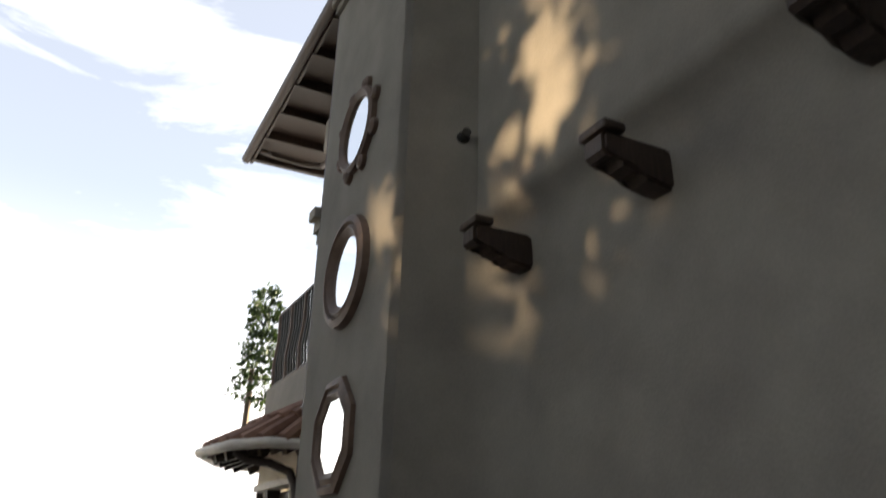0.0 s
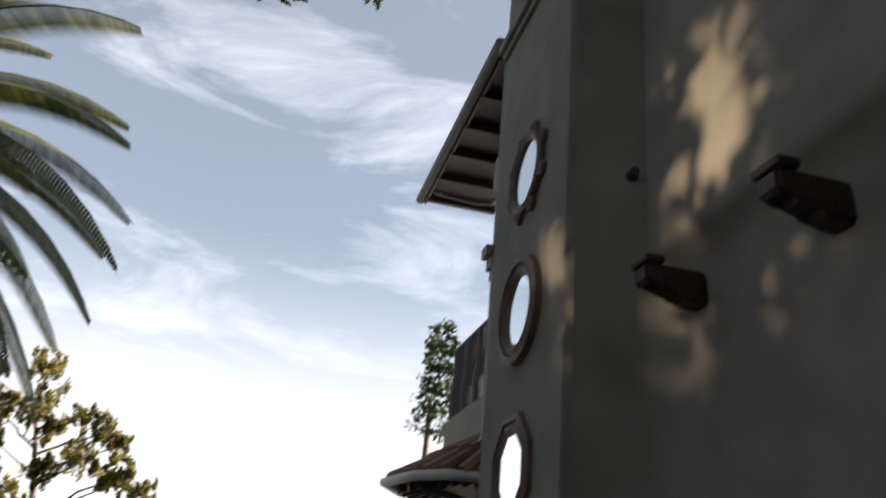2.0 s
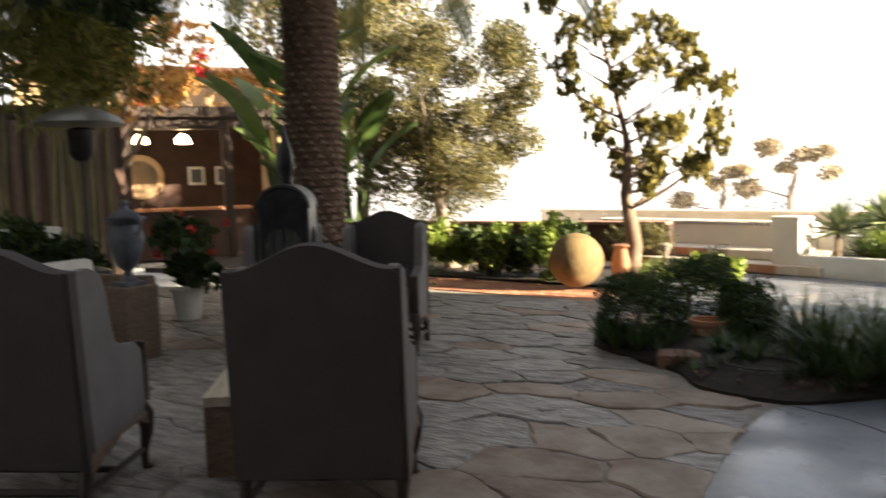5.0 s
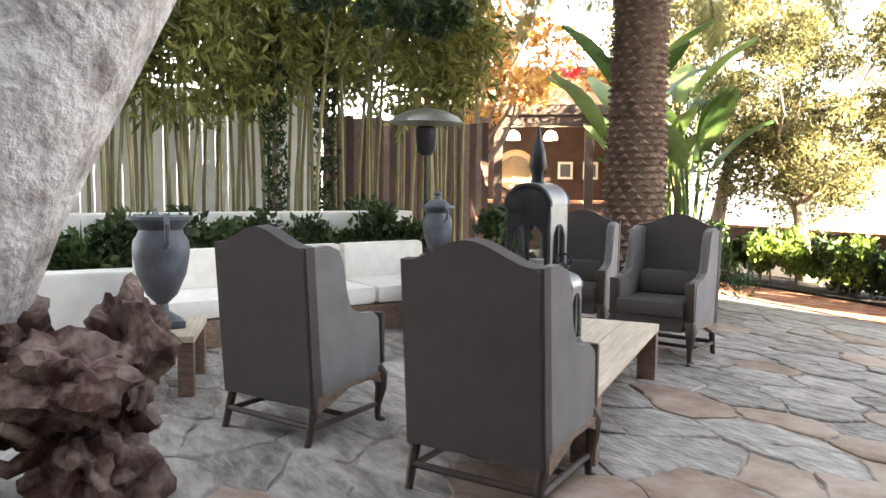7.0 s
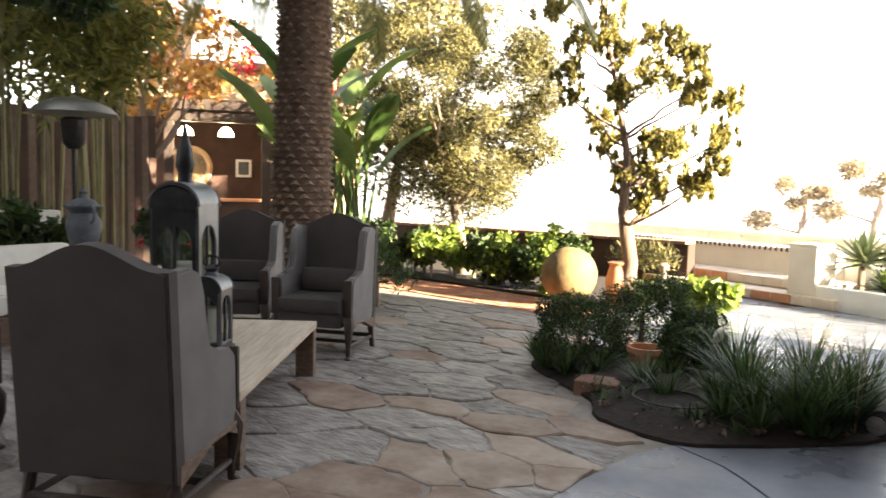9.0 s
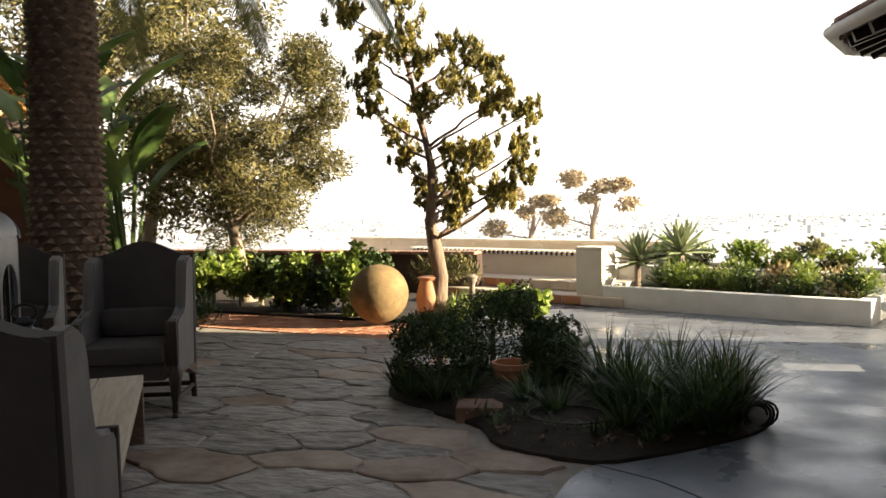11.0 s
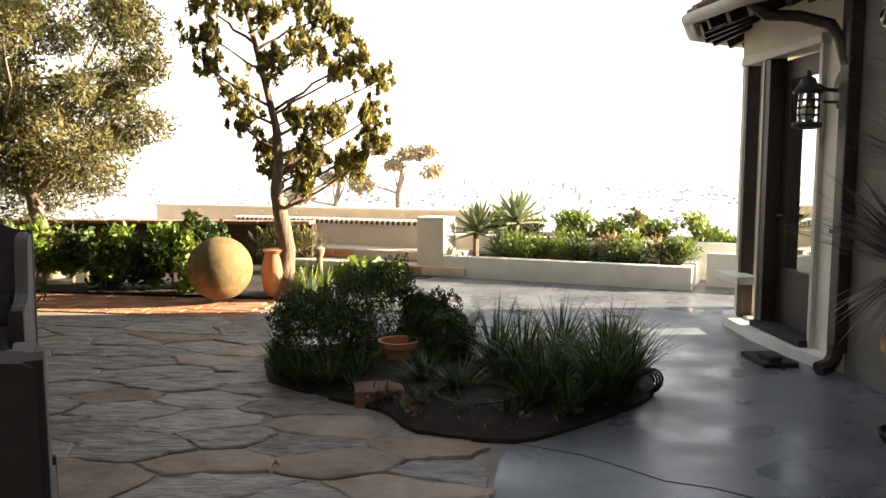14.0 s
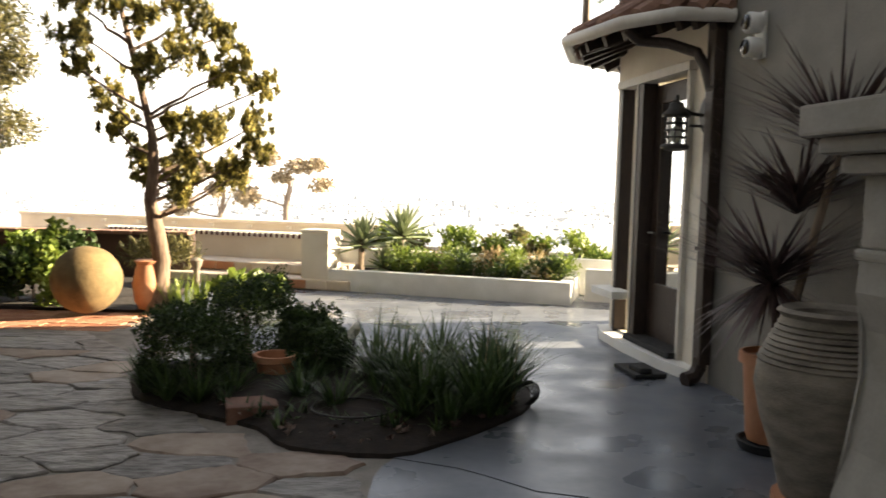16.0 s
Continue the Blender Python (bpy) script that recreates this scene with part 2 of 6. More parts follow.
# low sun's orange is put into this far leaf colour
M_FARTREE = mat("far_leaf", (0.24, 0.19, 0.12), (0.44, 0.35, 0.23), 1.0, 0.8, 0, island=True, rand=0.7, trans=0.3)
M_OCHRE = mat("ochre_wall", (0.5, 0.33, 0.18), (0.66, 0.48, 0.3), 2.0, 0.9, 0.4)
# loggia's inner shade is put into this very dark brown
M_REDWALL = mat("red_brown_wall", (0.03, 0.016, 0.012), (0.07, 0.035, 0.026), 3.0, 0.85, 0.4)
M_RUBBER = mat("black_mat", (0.012, 0.012, 0.013), (0.03, 0.03, 0.03), 30.0, 0.9, 0.5)


def glass_mat(name, color, rough, metal):
    m = bpy.data.materials.new(name)
    m.use_nodes = True
    bs = m.node_tree.nodes["Principled BSDF"]
    bs.inputs["Base Color"].default_value = (*color, 1)
    bs.inputs["Roughness"].default_value = rough
    bs.inputs["Metallic"].default_value = metal
    return m


M_MIRROR = glass_mat("reflective_pane", (0.9, 0.92, 0.93), 0.02, 1.0)
M_LENS = glass_mat("dark_lens", (0.01, 0.01, 0.012), 0.1, 0.0)
M_PANE = glass_mat("clear_pane", (0.9, 0.95, 0.95), 0.03, 0.0)
M_PANE.node_tree.nodes["Principled BSDF"].inputs["Transmission Weight"].default_value = 1.0
M_PANE.node_tree.nodes["Principled BSDF"].inputs["IOR"].default_value = 1.45
# the steps' sunlit cream-orange is put into this base tone
M_STEP = mat("sunlit_cream_tile", (0.58, 0.48, 0.37), (0.74, 0.65, 0.54), 4.0, 0.7, 0.3, rand=0.4)
M_BULB = bpy.data.materials.new("lamp_glow")
M_BULB.use_nodes = True
M_BULB.node_tree.nodes["Principled BSDF"].inputs["Emission Color"].default_value = (1, 0.75, 0.4, 1)
M_BULB.node_tree.nodes["Principled BSDF"].inputs["Emission Strength"].default_value = 6.0


# ---- mesh helpers ----
def link(name, bm, material, parent=None, label="", smooth=False):
    me = bpy.data.meshes.new(name)
    bmesh.ops.recalc_face_normals(bm, faces=bm.faces)
    bm.to_mesh(me)
    bm.free()
    if smooth:
        me.polygons.foreach_set("use_smooth", [True] * len(me.polygons))
        me.set_sharp_from_angle(angle=radians(40))
    me.materials.append(material)
    ob = new(name, me)
    if parent:
        ob.parent = parent
    if label:
        ob["label"] = label
    return ob


def part(name, bm, material, parent, label="", smooth=True):
    return link(name, bm, material, parent, label, smooth)


def thing(name, label, category, m=None, group="", kind=""):
    ob = new(name)
    ob.empty_display_size = 0.1
    if m is not None:
        ob.matrix_world = m
    return tagged(ob, label, category, group, kind)


def rawmesh(name, verts, faces, material, parent=None, smooth=False):
    me = bpy.data.meshes.new(name)
    me.from_pydata(verts, [], faces)
    if smooth:
        me.polygons.foreach_set("use_smooth", [True] * len(me.polygons))
    me.materials.append(material)
    me.update()
    ob = new(name, me)
    if parent:
        ob.parent = parent
    return ob


def box(bm, c, s, m=None, bevel=0.0):
    r = bmesh.ops.create_cube(bm, size=1.0)
    t = Matrix.Translation(c) @ Matrix.Diagonal((*s, 1))
    if m is not None:
        t = m @ t
    bmesh.ops.transform(bm, matrix=t, verts=r["verts"])
    if bevel:
        es = list({e for v in r["verts"] for e in v.link_edges})
        bmesh.ops.bevel(bm, geom=es, offset=bevel, segments=2, affect="EDGES", profile=0.6)
    return bm


def B(c, s, m=None, bevel=0.0):
    return box(bmesh.new(), c, s, m, bevel)


def lathe(profile, seg=24, bm=None, m=None, squash=1.0):
    bm = bm or bmesh.new()
    rings = []
    for r, z in profile:
        ring = []
        for i in range(seg):
            a = 2 * math.pi * i / seg
            v = Vector((r * math.cos(a), r * math.sin(a) * squash, z))
            ring.append(bm.verts.new(m @ v if m is not None else v))
        rings.append(ring)
    for a, b in zip(rings, rings[1:]):
        for i in range(seg):
            bm.faces.new((a[i], a[(i + 1) % seg], b[(i + 1) % seg], b[i]))
    bm.faces.new(rings[0][::-1])
    bm.faces.new(rings[-1])
    return bm


def tube(pts, radii, seg=8, bm=None):
    bm = bm or bmesh.new()
    pts = [Vector(p) for p in pts]
    if not isinstance(radii, (list, tuple)):
        radii = [radii] * len(pts)
    rings = []
    side = None
    for i, p in enumerate(pts):
        d = (pts[min(i + 1, len(pts) - 1)] - pts[max(i - 1, 0)]).normalized()
        if side is None:
            side = d.orthogonal().normalized()
        side = (side - d * side.dot(d)).normalized()
        up = d.cross(side)
        rings.append([bm.verts.new(p + (side * math.cos(2 * math.pi * k / seg) + up * math.sin(2 * math.pi * k / seg)) * radii[i]) for k in range(seg)])
    for a, b in zip(rings, rings[1:]):
        for k in range(seg):
            bm.faces.new((a[k], a[(k + 1) % seg], b[(k + 1) % seg], b[k]))
    bm.faces.new(rings[0][::-1])
    bm.faces.new(rings[-1])
    return bm


def prism(poly, z0, z1, bm=None):
    bm = bm or bmesh.new()
    lo = [bm.verts.new((x, y, z0)) for x, y in poly]
    hi = [bm.verts.new((x, y, z1)) for x, y in poly]
    n = len(poly)
    bm.faces.new(lo[::-1])
    bm.faces.new(hi)
    for i in range(n):
        bm.faces.new((lo[i], lo[(i + 1) % n], hi[(i + 1) % n], hi[i]))
    return bm


def extrude_profile(poly, depth, m, bevel=0.0):
    """A flat outline in x and z, made thick along y, then posed by m."""
    bm = bmesh.new()
    lo = [bm.verts.new(m @ Vector((x, 0, z))) for x, z in poly]
    hi = [bm.verts.new(m @ Vector((x, depth, z))) for x, z in poly]
    n = len(poly)
    f0 = bm.faces.new(lo[::-1])
    f1 = bm.faces.new(hi)
    for i in range(n):
        bm.faces.new((lo[i], lo[(i + 1) % n], hi[(i + 1) % n], hi[i]))
    if bevel:
        es = list(f0.edges) + list(f1.edges)
        bmesh.ops.bevel(bm, geom=es, offset=bevel, segments=2, affect="EDGES")
    return bm


def wall_sheet(outer, holes, thick, m):
    """A wall in local y and z at x = 0, thick towards +x, with openings through it."""
    bm = bmesh.new()
    edges = []
    for loop in [outer] + holes:
        vs = [bm.verts.new((0, y, z)) for y, z in loop]
        edges += [bm.edges.new((vs[i], vs[(i + 1) % len(vs)])) for i in range(len(vs))]
    bmesh.ops.triangle_fill(bm, use_beauty=True, use_dissolve=False, edges=edges)
    ex = bmesh.ops.extrude_face_region(bm, geom=list(bm.faces))
    vs = [v for v in ex["geom"] if isinstance(v, bmesh.types.BMVert)]
    bmesh.ops.translate(bm, verts=vs, vec=(thick, 0, 0))
    bmesh.ops.transform(bm, matrix=m, verts=bm.verts)
    return bm


rng = np.random.default_rng(7)


def leaves(name, blobs, size, material, parent, slim=0.45, up=0.0, hollow=0.55, seed=1):
    """Many small folded leaves in clumps: blobs of centre, radii and count."""
    r = np.random.default_rng(seed)
    vs, fs = [], []
    k = 0
    for c, rad, n in blobs:
        d = r.normal(size=(n, 3))
        d /= np.linalg.norm(d, axis=1)[:, None]
        dist = hollow + (1 - hollow) * r.random(n) ** 0.7
        dist *= 0.72 + 0.38 * np.array([noise.noise(Vector((q[0] * 1.7 + c[0], q[1] * 1.7 + c[1], q[2] * 1.7 + c[2]))) + 0.5 for q in d])
        p = np.array(c) + d * dist[:, None] * np.array(rad)
        a = d * 0.7 + r.normal(size=(n, 3)) * 0.7 + np.array([0, 0, up])
        a /= np.linalg.norm(a, axis=1)[:, None]
        b = np.cross(a, r.normal(size=(n, 3)))
        b /= np.linalg.norm(b, axis=1)[:, None] + 1e-9
        nn = np.cross(a, b)
        L = size * (0.6 + 0.8 * r.random(n))[:, None]
        W = L * slim
        q0, q1, q2, q3 = p - a * L / 2, p + b * W / 2 + nn * W * 0.15, p + a * L / 2, p - b * W / 2 + nn * W * 0.15
        for i in range(n):
            vs += [q0[i], q1[i], q2[i], q3[i]]
            fs.append((k, k + 1, k + 2, k + 3))
            k += 4
    return rawmesh(name, [tuple(v) for v in vs], fs, material, parent)


def blades(name, roots, n, length, width, material, parent, droop=0.6, spread=0.9, seed=1, base_up=0.0, rise=1.0):
    """Long arching blades, each a folded strip, from each root."""
    r = np.random.default_rng(seed)
    vs, fs = [], []
    k = 0
    for root in roots:
        for _ in range(n):
            az = r.random() * 2 * math.pi
            out = spread * (0.25 + 0.75 * r.random())
            L = length * (0.6 + 0.5 * r.random())
            d = np.array([math.cos(az) * out, math.sin(az) * out, rise])
            d /= np.linalg.norm(d)
            side = np.array([-math.sin(az), math.cos(az), 0])
            p = np.array(root, float) + np.array([math.cos(az), math.sin(az), 0]) * 0.02 + np.array([0, 0, base_up * r.random()])
            seg = 5
            for s in range(seg + 1):
                w = width * (1 - (s / seg) ** 1.6) * (0.7 if s == 0 else 1.0) + 0.0008
                vs += [tuple(p - side * w / 2), tuple(p + side * w / 2)]
                if s:
                    fs.append((k - 2, k - 1, k + 1, k))
                k += 2
                p = p + d * L / seg
                d = d + np.array([0, 0, -droop / seg])
                d /= np.linalg.norm(d)
    return rawmesh(name, vs, fs, material, parent)


# ---- ground, hillside and far city ----
def ground_height(x, y):
    d = math.hypot(x + 4, (y - 3) * 0.9)
    h = -0.05
    if d > 17:
        k = min(1.0, (d - 17) / 260)
        h -= 70 * (1 - (1 - k) ** 2.2)
    if d > 3600:
        h += 26 * ((d - 3600) / 1200) ** 2 * max(0.0, noise.noise(Vector((x * 0.0007, y * 0.0007, 3))) + 0.35)
    if d > 40:
        h += min(6.0, (d - 40) * 0.02) * noise.noise(Vector((x * 0.004, y * 0.004, 0)))
    return h


def build_ground():
    rad = [0, 6, 12, 17, 19, 22, 26, 32, 40, 55, 75, 100, 140, 190, 260, 400, 600, 900, 1300, 1800, 2400, 3000, 3600, 4000, 4400, 4800]
    seg = 120
    vs = [(-4, 3, ground_height(-4, 3))]
    fs = []
    for r in rad[1:]:
        for i in range(seg):
            a = 2 * math.pi * i / seg
            x, y = -4 + r * math.cos(a), 3 + r * math.sin(a)
            vs.append((x, y, ground_height(x, y)))
    for i in range(seg):
        fs.append((0, 1 + i, 1 + (i + 1) % seg))
    for j in range(len(rad) - 2):
        for i in range(seg):
            a, b = 1 + j * seg + i, 1 + j * seg + (i + 1) % seg
            fs.append((a, b, b + seg, a + seg))
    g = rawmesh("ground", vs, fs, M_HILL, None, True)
    tagged(g, "hillside falling to a plain, haze painted in grey-blue", "ground", kind="structure")


def build_city():
    r = np.random.default_rng(3)
    vs, fs = [], []
    k = 0
    for _ in range(2600):
        a = radians(90 + r.uniform(-48, 62))
        d = 1300 + 3200 * r.random() ** 0.75
        x, y = -4 + d * math.cos(a), 3 + d * math.sin(a)
        z = ground_height(x, y)
        s = r.uniform(4, 10)
        w, l, h = s, s * r.uniform(0.7, 2.0), r.uniform(2.5, 5) * (1 + 3.5 * (r.random() < 0.03))
        t = r.uniform(0, 3.1)
        c, sn = math.cos(t), math.sin(t)
        for zz in (z - 3, z + h):
            for px, py in ((-w, -l), (w, -l), (w, l), (-w, l)):
                vs.append((x + c * px / 2 - sn * py / 2, y + sn * px / 2 + c * py / 2, zz))
        fs += [(k + 4, k + 5, k + 6, k + 7)] + [(k + i, k + (i + 1) % 4, k + 4 + (i + 1) % 4, k + 4 + i) for i in range(4)]
        k += 8
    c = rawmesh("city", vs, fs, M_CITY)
    tagged(c, "low city buildings on the plain, paled with painted haze", "city", kind="stuff")
    blobs = []
    for _ in range(110):
        a = radians(90 + r.uniform(-48, 62))
        d = 500 + 2600 * r.random()
        x, y = -4 + d * math.cos(a), 3 + d * math.sin(a)
        blobs.append(((x, y, ground_height(x, y) + 4), (r.uniform(10, 34), r.uniform(10, 30), 7), 26))
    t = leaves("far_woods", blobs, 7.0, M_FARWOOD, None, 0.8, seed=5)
    tagged(t, "tree clumps between far houses, paled with painted haze", "trees", kind="stuff")


build_ground()
build_city()

ISLAND = [(-2.02, 8.3), (-1.97, 7.9), (-1.8, 7.52), (-1.36, 7.22), (-1.0, 6.98), (-0.78, 6.64), (-0.25, 6.5), (0.07, 6.7), (0.4, 7.02), (0.68, 7.4), (0.75, 8.0), (0.45, 8.45), (-0.4, 8.75), (-1.4, 8.8)]


def inside(p, poly):
    c = False
    for i in range(len(poly)):
        (x1, y1), (x2, y2) = poly[i], poly[i - 1]
        if (y1 > p[1]) != (y2 > p[1]) and p[0] < (x2 - x1) * (p[1] - y1) / (y2 - y1) + x1:
            c = not c
    return c


def smooth_loop(p, n=4):
    out = []
    m = len(p)
    for i in range(m):
        a, b, c, d = (Vector(p[(i + k) % m]) for k in (-1, 0, 1, 2))
        for j in range(n):
            t = j / n
            out.append(tuple(0.5 * ((2 * b) + (c - a) * t + (2 * a - 5 * b + 4 * c - d) * t * t + (3 * b - a - 3 * c + d) * t ** 3)))
    return out


def build_paving_base():
    # mortar bed under the flagstones, and the concrete slab in two pours
    ob = link("mortar_bed", prism([(-9.5, -1.0), (-0.3, -1.0), (-0.3, 6.3), (-0.2, 6.55), (-2.0, 8.6), (-2.3, 10.2), (-4.0, 9.95), (-9.5, 8.9)], -0.3, -0.0035), M_MORTAR)
    tagged(ob, "brown mortar bed between irregular flagstones", "paving", kind="structure")
    edge = [(-0.31, -3.0), (-0.42, 4.3), (-0.39, 5.2), (-0.37, 5.95), (-0.335, 6.25), (-0.29, 6.4), (-0.23, 6.5)]
    near = edge + [(0.08, 6.35), (0.2, 6.25), (0.42, 6.04), (0.62, 5.97), (0.98, 5.72), (1.06, 5.5), (0.96, 5.06), (1.1, 4.4), (1.35, 3.6), (1.4, -3.0)]
    ob = link("pavement", prism(near, -0.3, 0.0), M_CONC, None, "", False)
    tagged(ob, "smooth blue-grey sealed concrete slab with a curved edge", "pavement", kind="structure")
    far = [(1.41, -3.0), (1.36, 3.6), (1.11, 4.4), (0.975, 5.06), (1.075, 5.5), (0.99, 5.732), (0.625, 5.984), (0.425, 6.054), (0.207, 6.264), (0.085, 6.364), (-0.225, 6.51), (-0.3, 8.6), (-2.2, 8.75), (-2.45, 10.1), (-2.75, 14.4), (3.2, 14.4), (4.6, 12.0), (4.6, -3.0)]
    ob = link("pavement", prism(far, -0.3, 0.001), M_CONC, None, "", False)
    tagged(ob, "smooth blue-grey sealed concrete slab beside the house", "pavement", kind="structure")
    # soil of the island bed, mounded
    loop = smooth_loop(ISLAND, 3)
    cx, cy = -0.6, 7.6
    bm = bmesh.new()
    rings = []
    for k, zz in ((1.0, -0.05), (0.99, 0.022), (0.85, 0.06), (0.6, 0.1), (0.3, 0.13)):
        rings.append([bm.verts.new((cx + (x - cx) * k, cy + (y - cy) * k, zz + 0.03 * noise.noise(Vector((x * 4 * k, y * 4 * k, 1))) * (zz > 0.03))) for x, y in loop])
    for a, b in zip(rings, rings[1:]):
        for i in range(len(loop)):
            bm.faces.new((a[i], a[(i + 1) % len(loop)], b[(i + 1) % len(loop)], b[i]))
    bm.faces.new(rings[-1])
    ob = link("garden_bed", bm, M_SOIL, None, "", True)
    tagged(ob, "dark mounded soil bed between flagstones and concrete", "garden bed", kind="structure")
    # long bed behind the brick edging
    bed = [(-2.62, 10.87), (-4.01, 11.06), (-5.6, 11.25), (-8.4, 11.3), (-11.5, 10.6), (-12.0, 13.6), (-6.0, 14.4), (-2.9, 14.3), (-2.72, 12.5)]
    ob = link("garden_bed", prism(bed, -0.3, 0.035), M_SOIL, None, "", False)
    tagged(ob, "long planted soil bed behind a brick edging", "garden bed", kind="structure")
    ob = link("brick_bed", prism([(-2.45, 10.07), (-3.5, 9.86), (-4.64, 9.66), (-6.2, 9.2), (-8.6, 8.9), (-8.6, 11.29), (-5.6, 11.24), (-4.01, 11.05), (-2.6, 10.86)], -0.3, -0.012), M_MORTAR)
    tagged(ob, "sandy joint bed under a band of paving bricks", "paving", kind="structure")
    return ob


BRICK_BED = build_paving_base()

# ---- the house, in its own frame: x into the wall, y along it ----
HM = pose(2.12, 8.0, 0, 0, 0, 5.0)


def HP(x, y, z):
    return HM @ Vector((x, y, z))


def circle(cy, cz, r, n=32, rot=0.0):
    return [(cy + r * math.cos(2 * math.pi * i / n + rot), cz + r * math.sin(2 * math.pi * i / n + rot)) for i in range(n)]


OCT = dict(cy=-0.97, cz=2.53, r=0.345, n=8, rot=math.pi / 8)
RND = dict(cy=-1.0, cz=3.95, r=0.345, n=40)
TOP = dict(cy=-1.02, cz=5.37, r=0.36, n=40)


# tower and wing nearer: drawing scaled six tenths about the opening eye, fitting its view
_c = Vector((0.713, 1.003, 1.8))
SM = Matrix.Translation(_c) @ Matrix.Scale(0.6, 4) @ Matrix.Translation(-_c) @ HM @ Matrix.Translation((-0.14, 0.05, 0.03))


def SP(x, y, z):
    return SM @ Vector((x, y, z))


def build_tower():
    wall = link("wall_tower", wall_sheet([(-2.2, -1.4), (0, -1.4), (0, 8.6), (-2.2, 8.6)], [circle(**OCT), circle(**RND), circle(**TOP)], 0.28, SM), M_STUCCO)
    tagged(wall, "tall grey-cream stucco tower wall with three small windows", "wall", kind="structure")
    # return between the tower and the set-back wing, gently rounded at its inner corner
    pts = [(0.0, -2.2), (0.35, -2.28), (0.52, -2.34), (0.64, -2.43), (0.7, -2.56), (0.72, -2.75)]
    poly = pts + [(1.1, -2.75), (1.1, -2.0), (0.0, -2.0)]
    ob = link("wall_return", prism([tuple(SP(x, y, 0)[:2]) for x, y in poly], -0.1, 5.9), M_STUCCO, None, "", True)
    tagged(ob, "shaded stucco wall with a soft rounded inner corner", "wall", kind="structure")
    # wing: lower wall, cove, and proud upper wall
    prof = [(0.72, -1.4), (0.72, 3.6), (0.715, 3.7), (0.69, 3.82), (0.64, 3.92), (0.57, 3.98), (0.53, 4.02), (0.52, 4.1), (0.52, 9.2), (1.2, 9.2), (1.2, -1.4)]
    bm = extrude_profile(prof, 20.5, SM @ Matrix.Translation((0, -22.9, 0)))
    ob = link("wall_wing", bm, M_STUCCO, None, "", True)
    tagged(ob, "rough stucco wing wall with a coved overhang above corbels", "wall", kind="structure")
    # top cornice of the tower
    bm = bmesh.new()
    for z, d, h in ((7.5, 0.05, 0.1), (7.6, 0.1, 0.12), (8.56, 0.07, 0.16)):
        box(bm, (0.1 - d / 2, -1.1 + 0.0, z), (0.2 + d, 2.2 + d, h), SM, 0.015)
    ob = link("cornice", bm, M_STUCCO)
    tagged(ob, "stepped stucco cornice round the tower top", "cornice", kind="structure")


def build_house():
    # unseen house body behind the walls; its far end sets the sun's shadow edge
    ob = link("wall_body", B((5.2, -5.3, 3.9), (7.9, 13.0, 7.6), HM), M_STUCCO)
    tagged(ob, "plain stucco body of the house", "wall", kind="structure")
    # length of this upper wall is set by the shadow edge as well
    ob = link("wall_upper", B((1.1, 1.25, 5.3), (0.3, 2.6, 4.5), HM), M_STUCCO)
    tagged(ob, "set-back stucco upper wall above the balcony", "wall", kind="structure")
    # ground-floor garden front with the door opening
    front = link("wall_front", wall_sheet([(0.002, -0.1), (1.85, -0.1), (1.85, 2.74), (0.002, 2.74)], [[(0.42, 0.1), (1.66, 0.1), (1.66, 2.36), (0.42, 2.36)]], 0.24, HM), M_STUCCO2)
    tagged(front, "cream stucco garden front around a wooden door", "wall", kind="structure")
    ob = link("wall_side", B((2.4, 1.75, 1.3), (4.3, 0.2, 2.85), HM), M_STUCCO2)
    # hidden block added so the shadow edge falls across the far paving
    tagged(link("shadow_block", B((3.0, 2.26, 1.4), (3.4, 0.8, 3.1), HM), M_STUCCO2), "unseen cream stucco block added to cast shadow", "wall", kind="structure")
    tagged(ob, "cream stucco end wall of the ground floor", "wall", kind="structure")
    # low rounded plinth
    pl = [(0.0, 0.02), (-0.1, 0.1), (-0.16, 0.5), (-0.19, 1.1), (-0.16, 1.7), (-0.06, 1.98), (0.2, 2.06), (0.4, 2.06), (0.4, 0.02)]
    ob = link("plinth", prism([tuple(HP(x, y, 0)[:2]) for x, y in pl], -0.05, 0.085), M_WHITE, None, "", True)
    tagged(ob, "pale curved plinth step under the door", "step", kind="structure")
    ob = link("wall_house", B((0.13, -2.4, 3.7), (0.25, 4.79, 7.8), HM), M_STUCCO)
    tagged(ob, "grey-cream stucco house wall with floodlights", "wall", kind="structure")


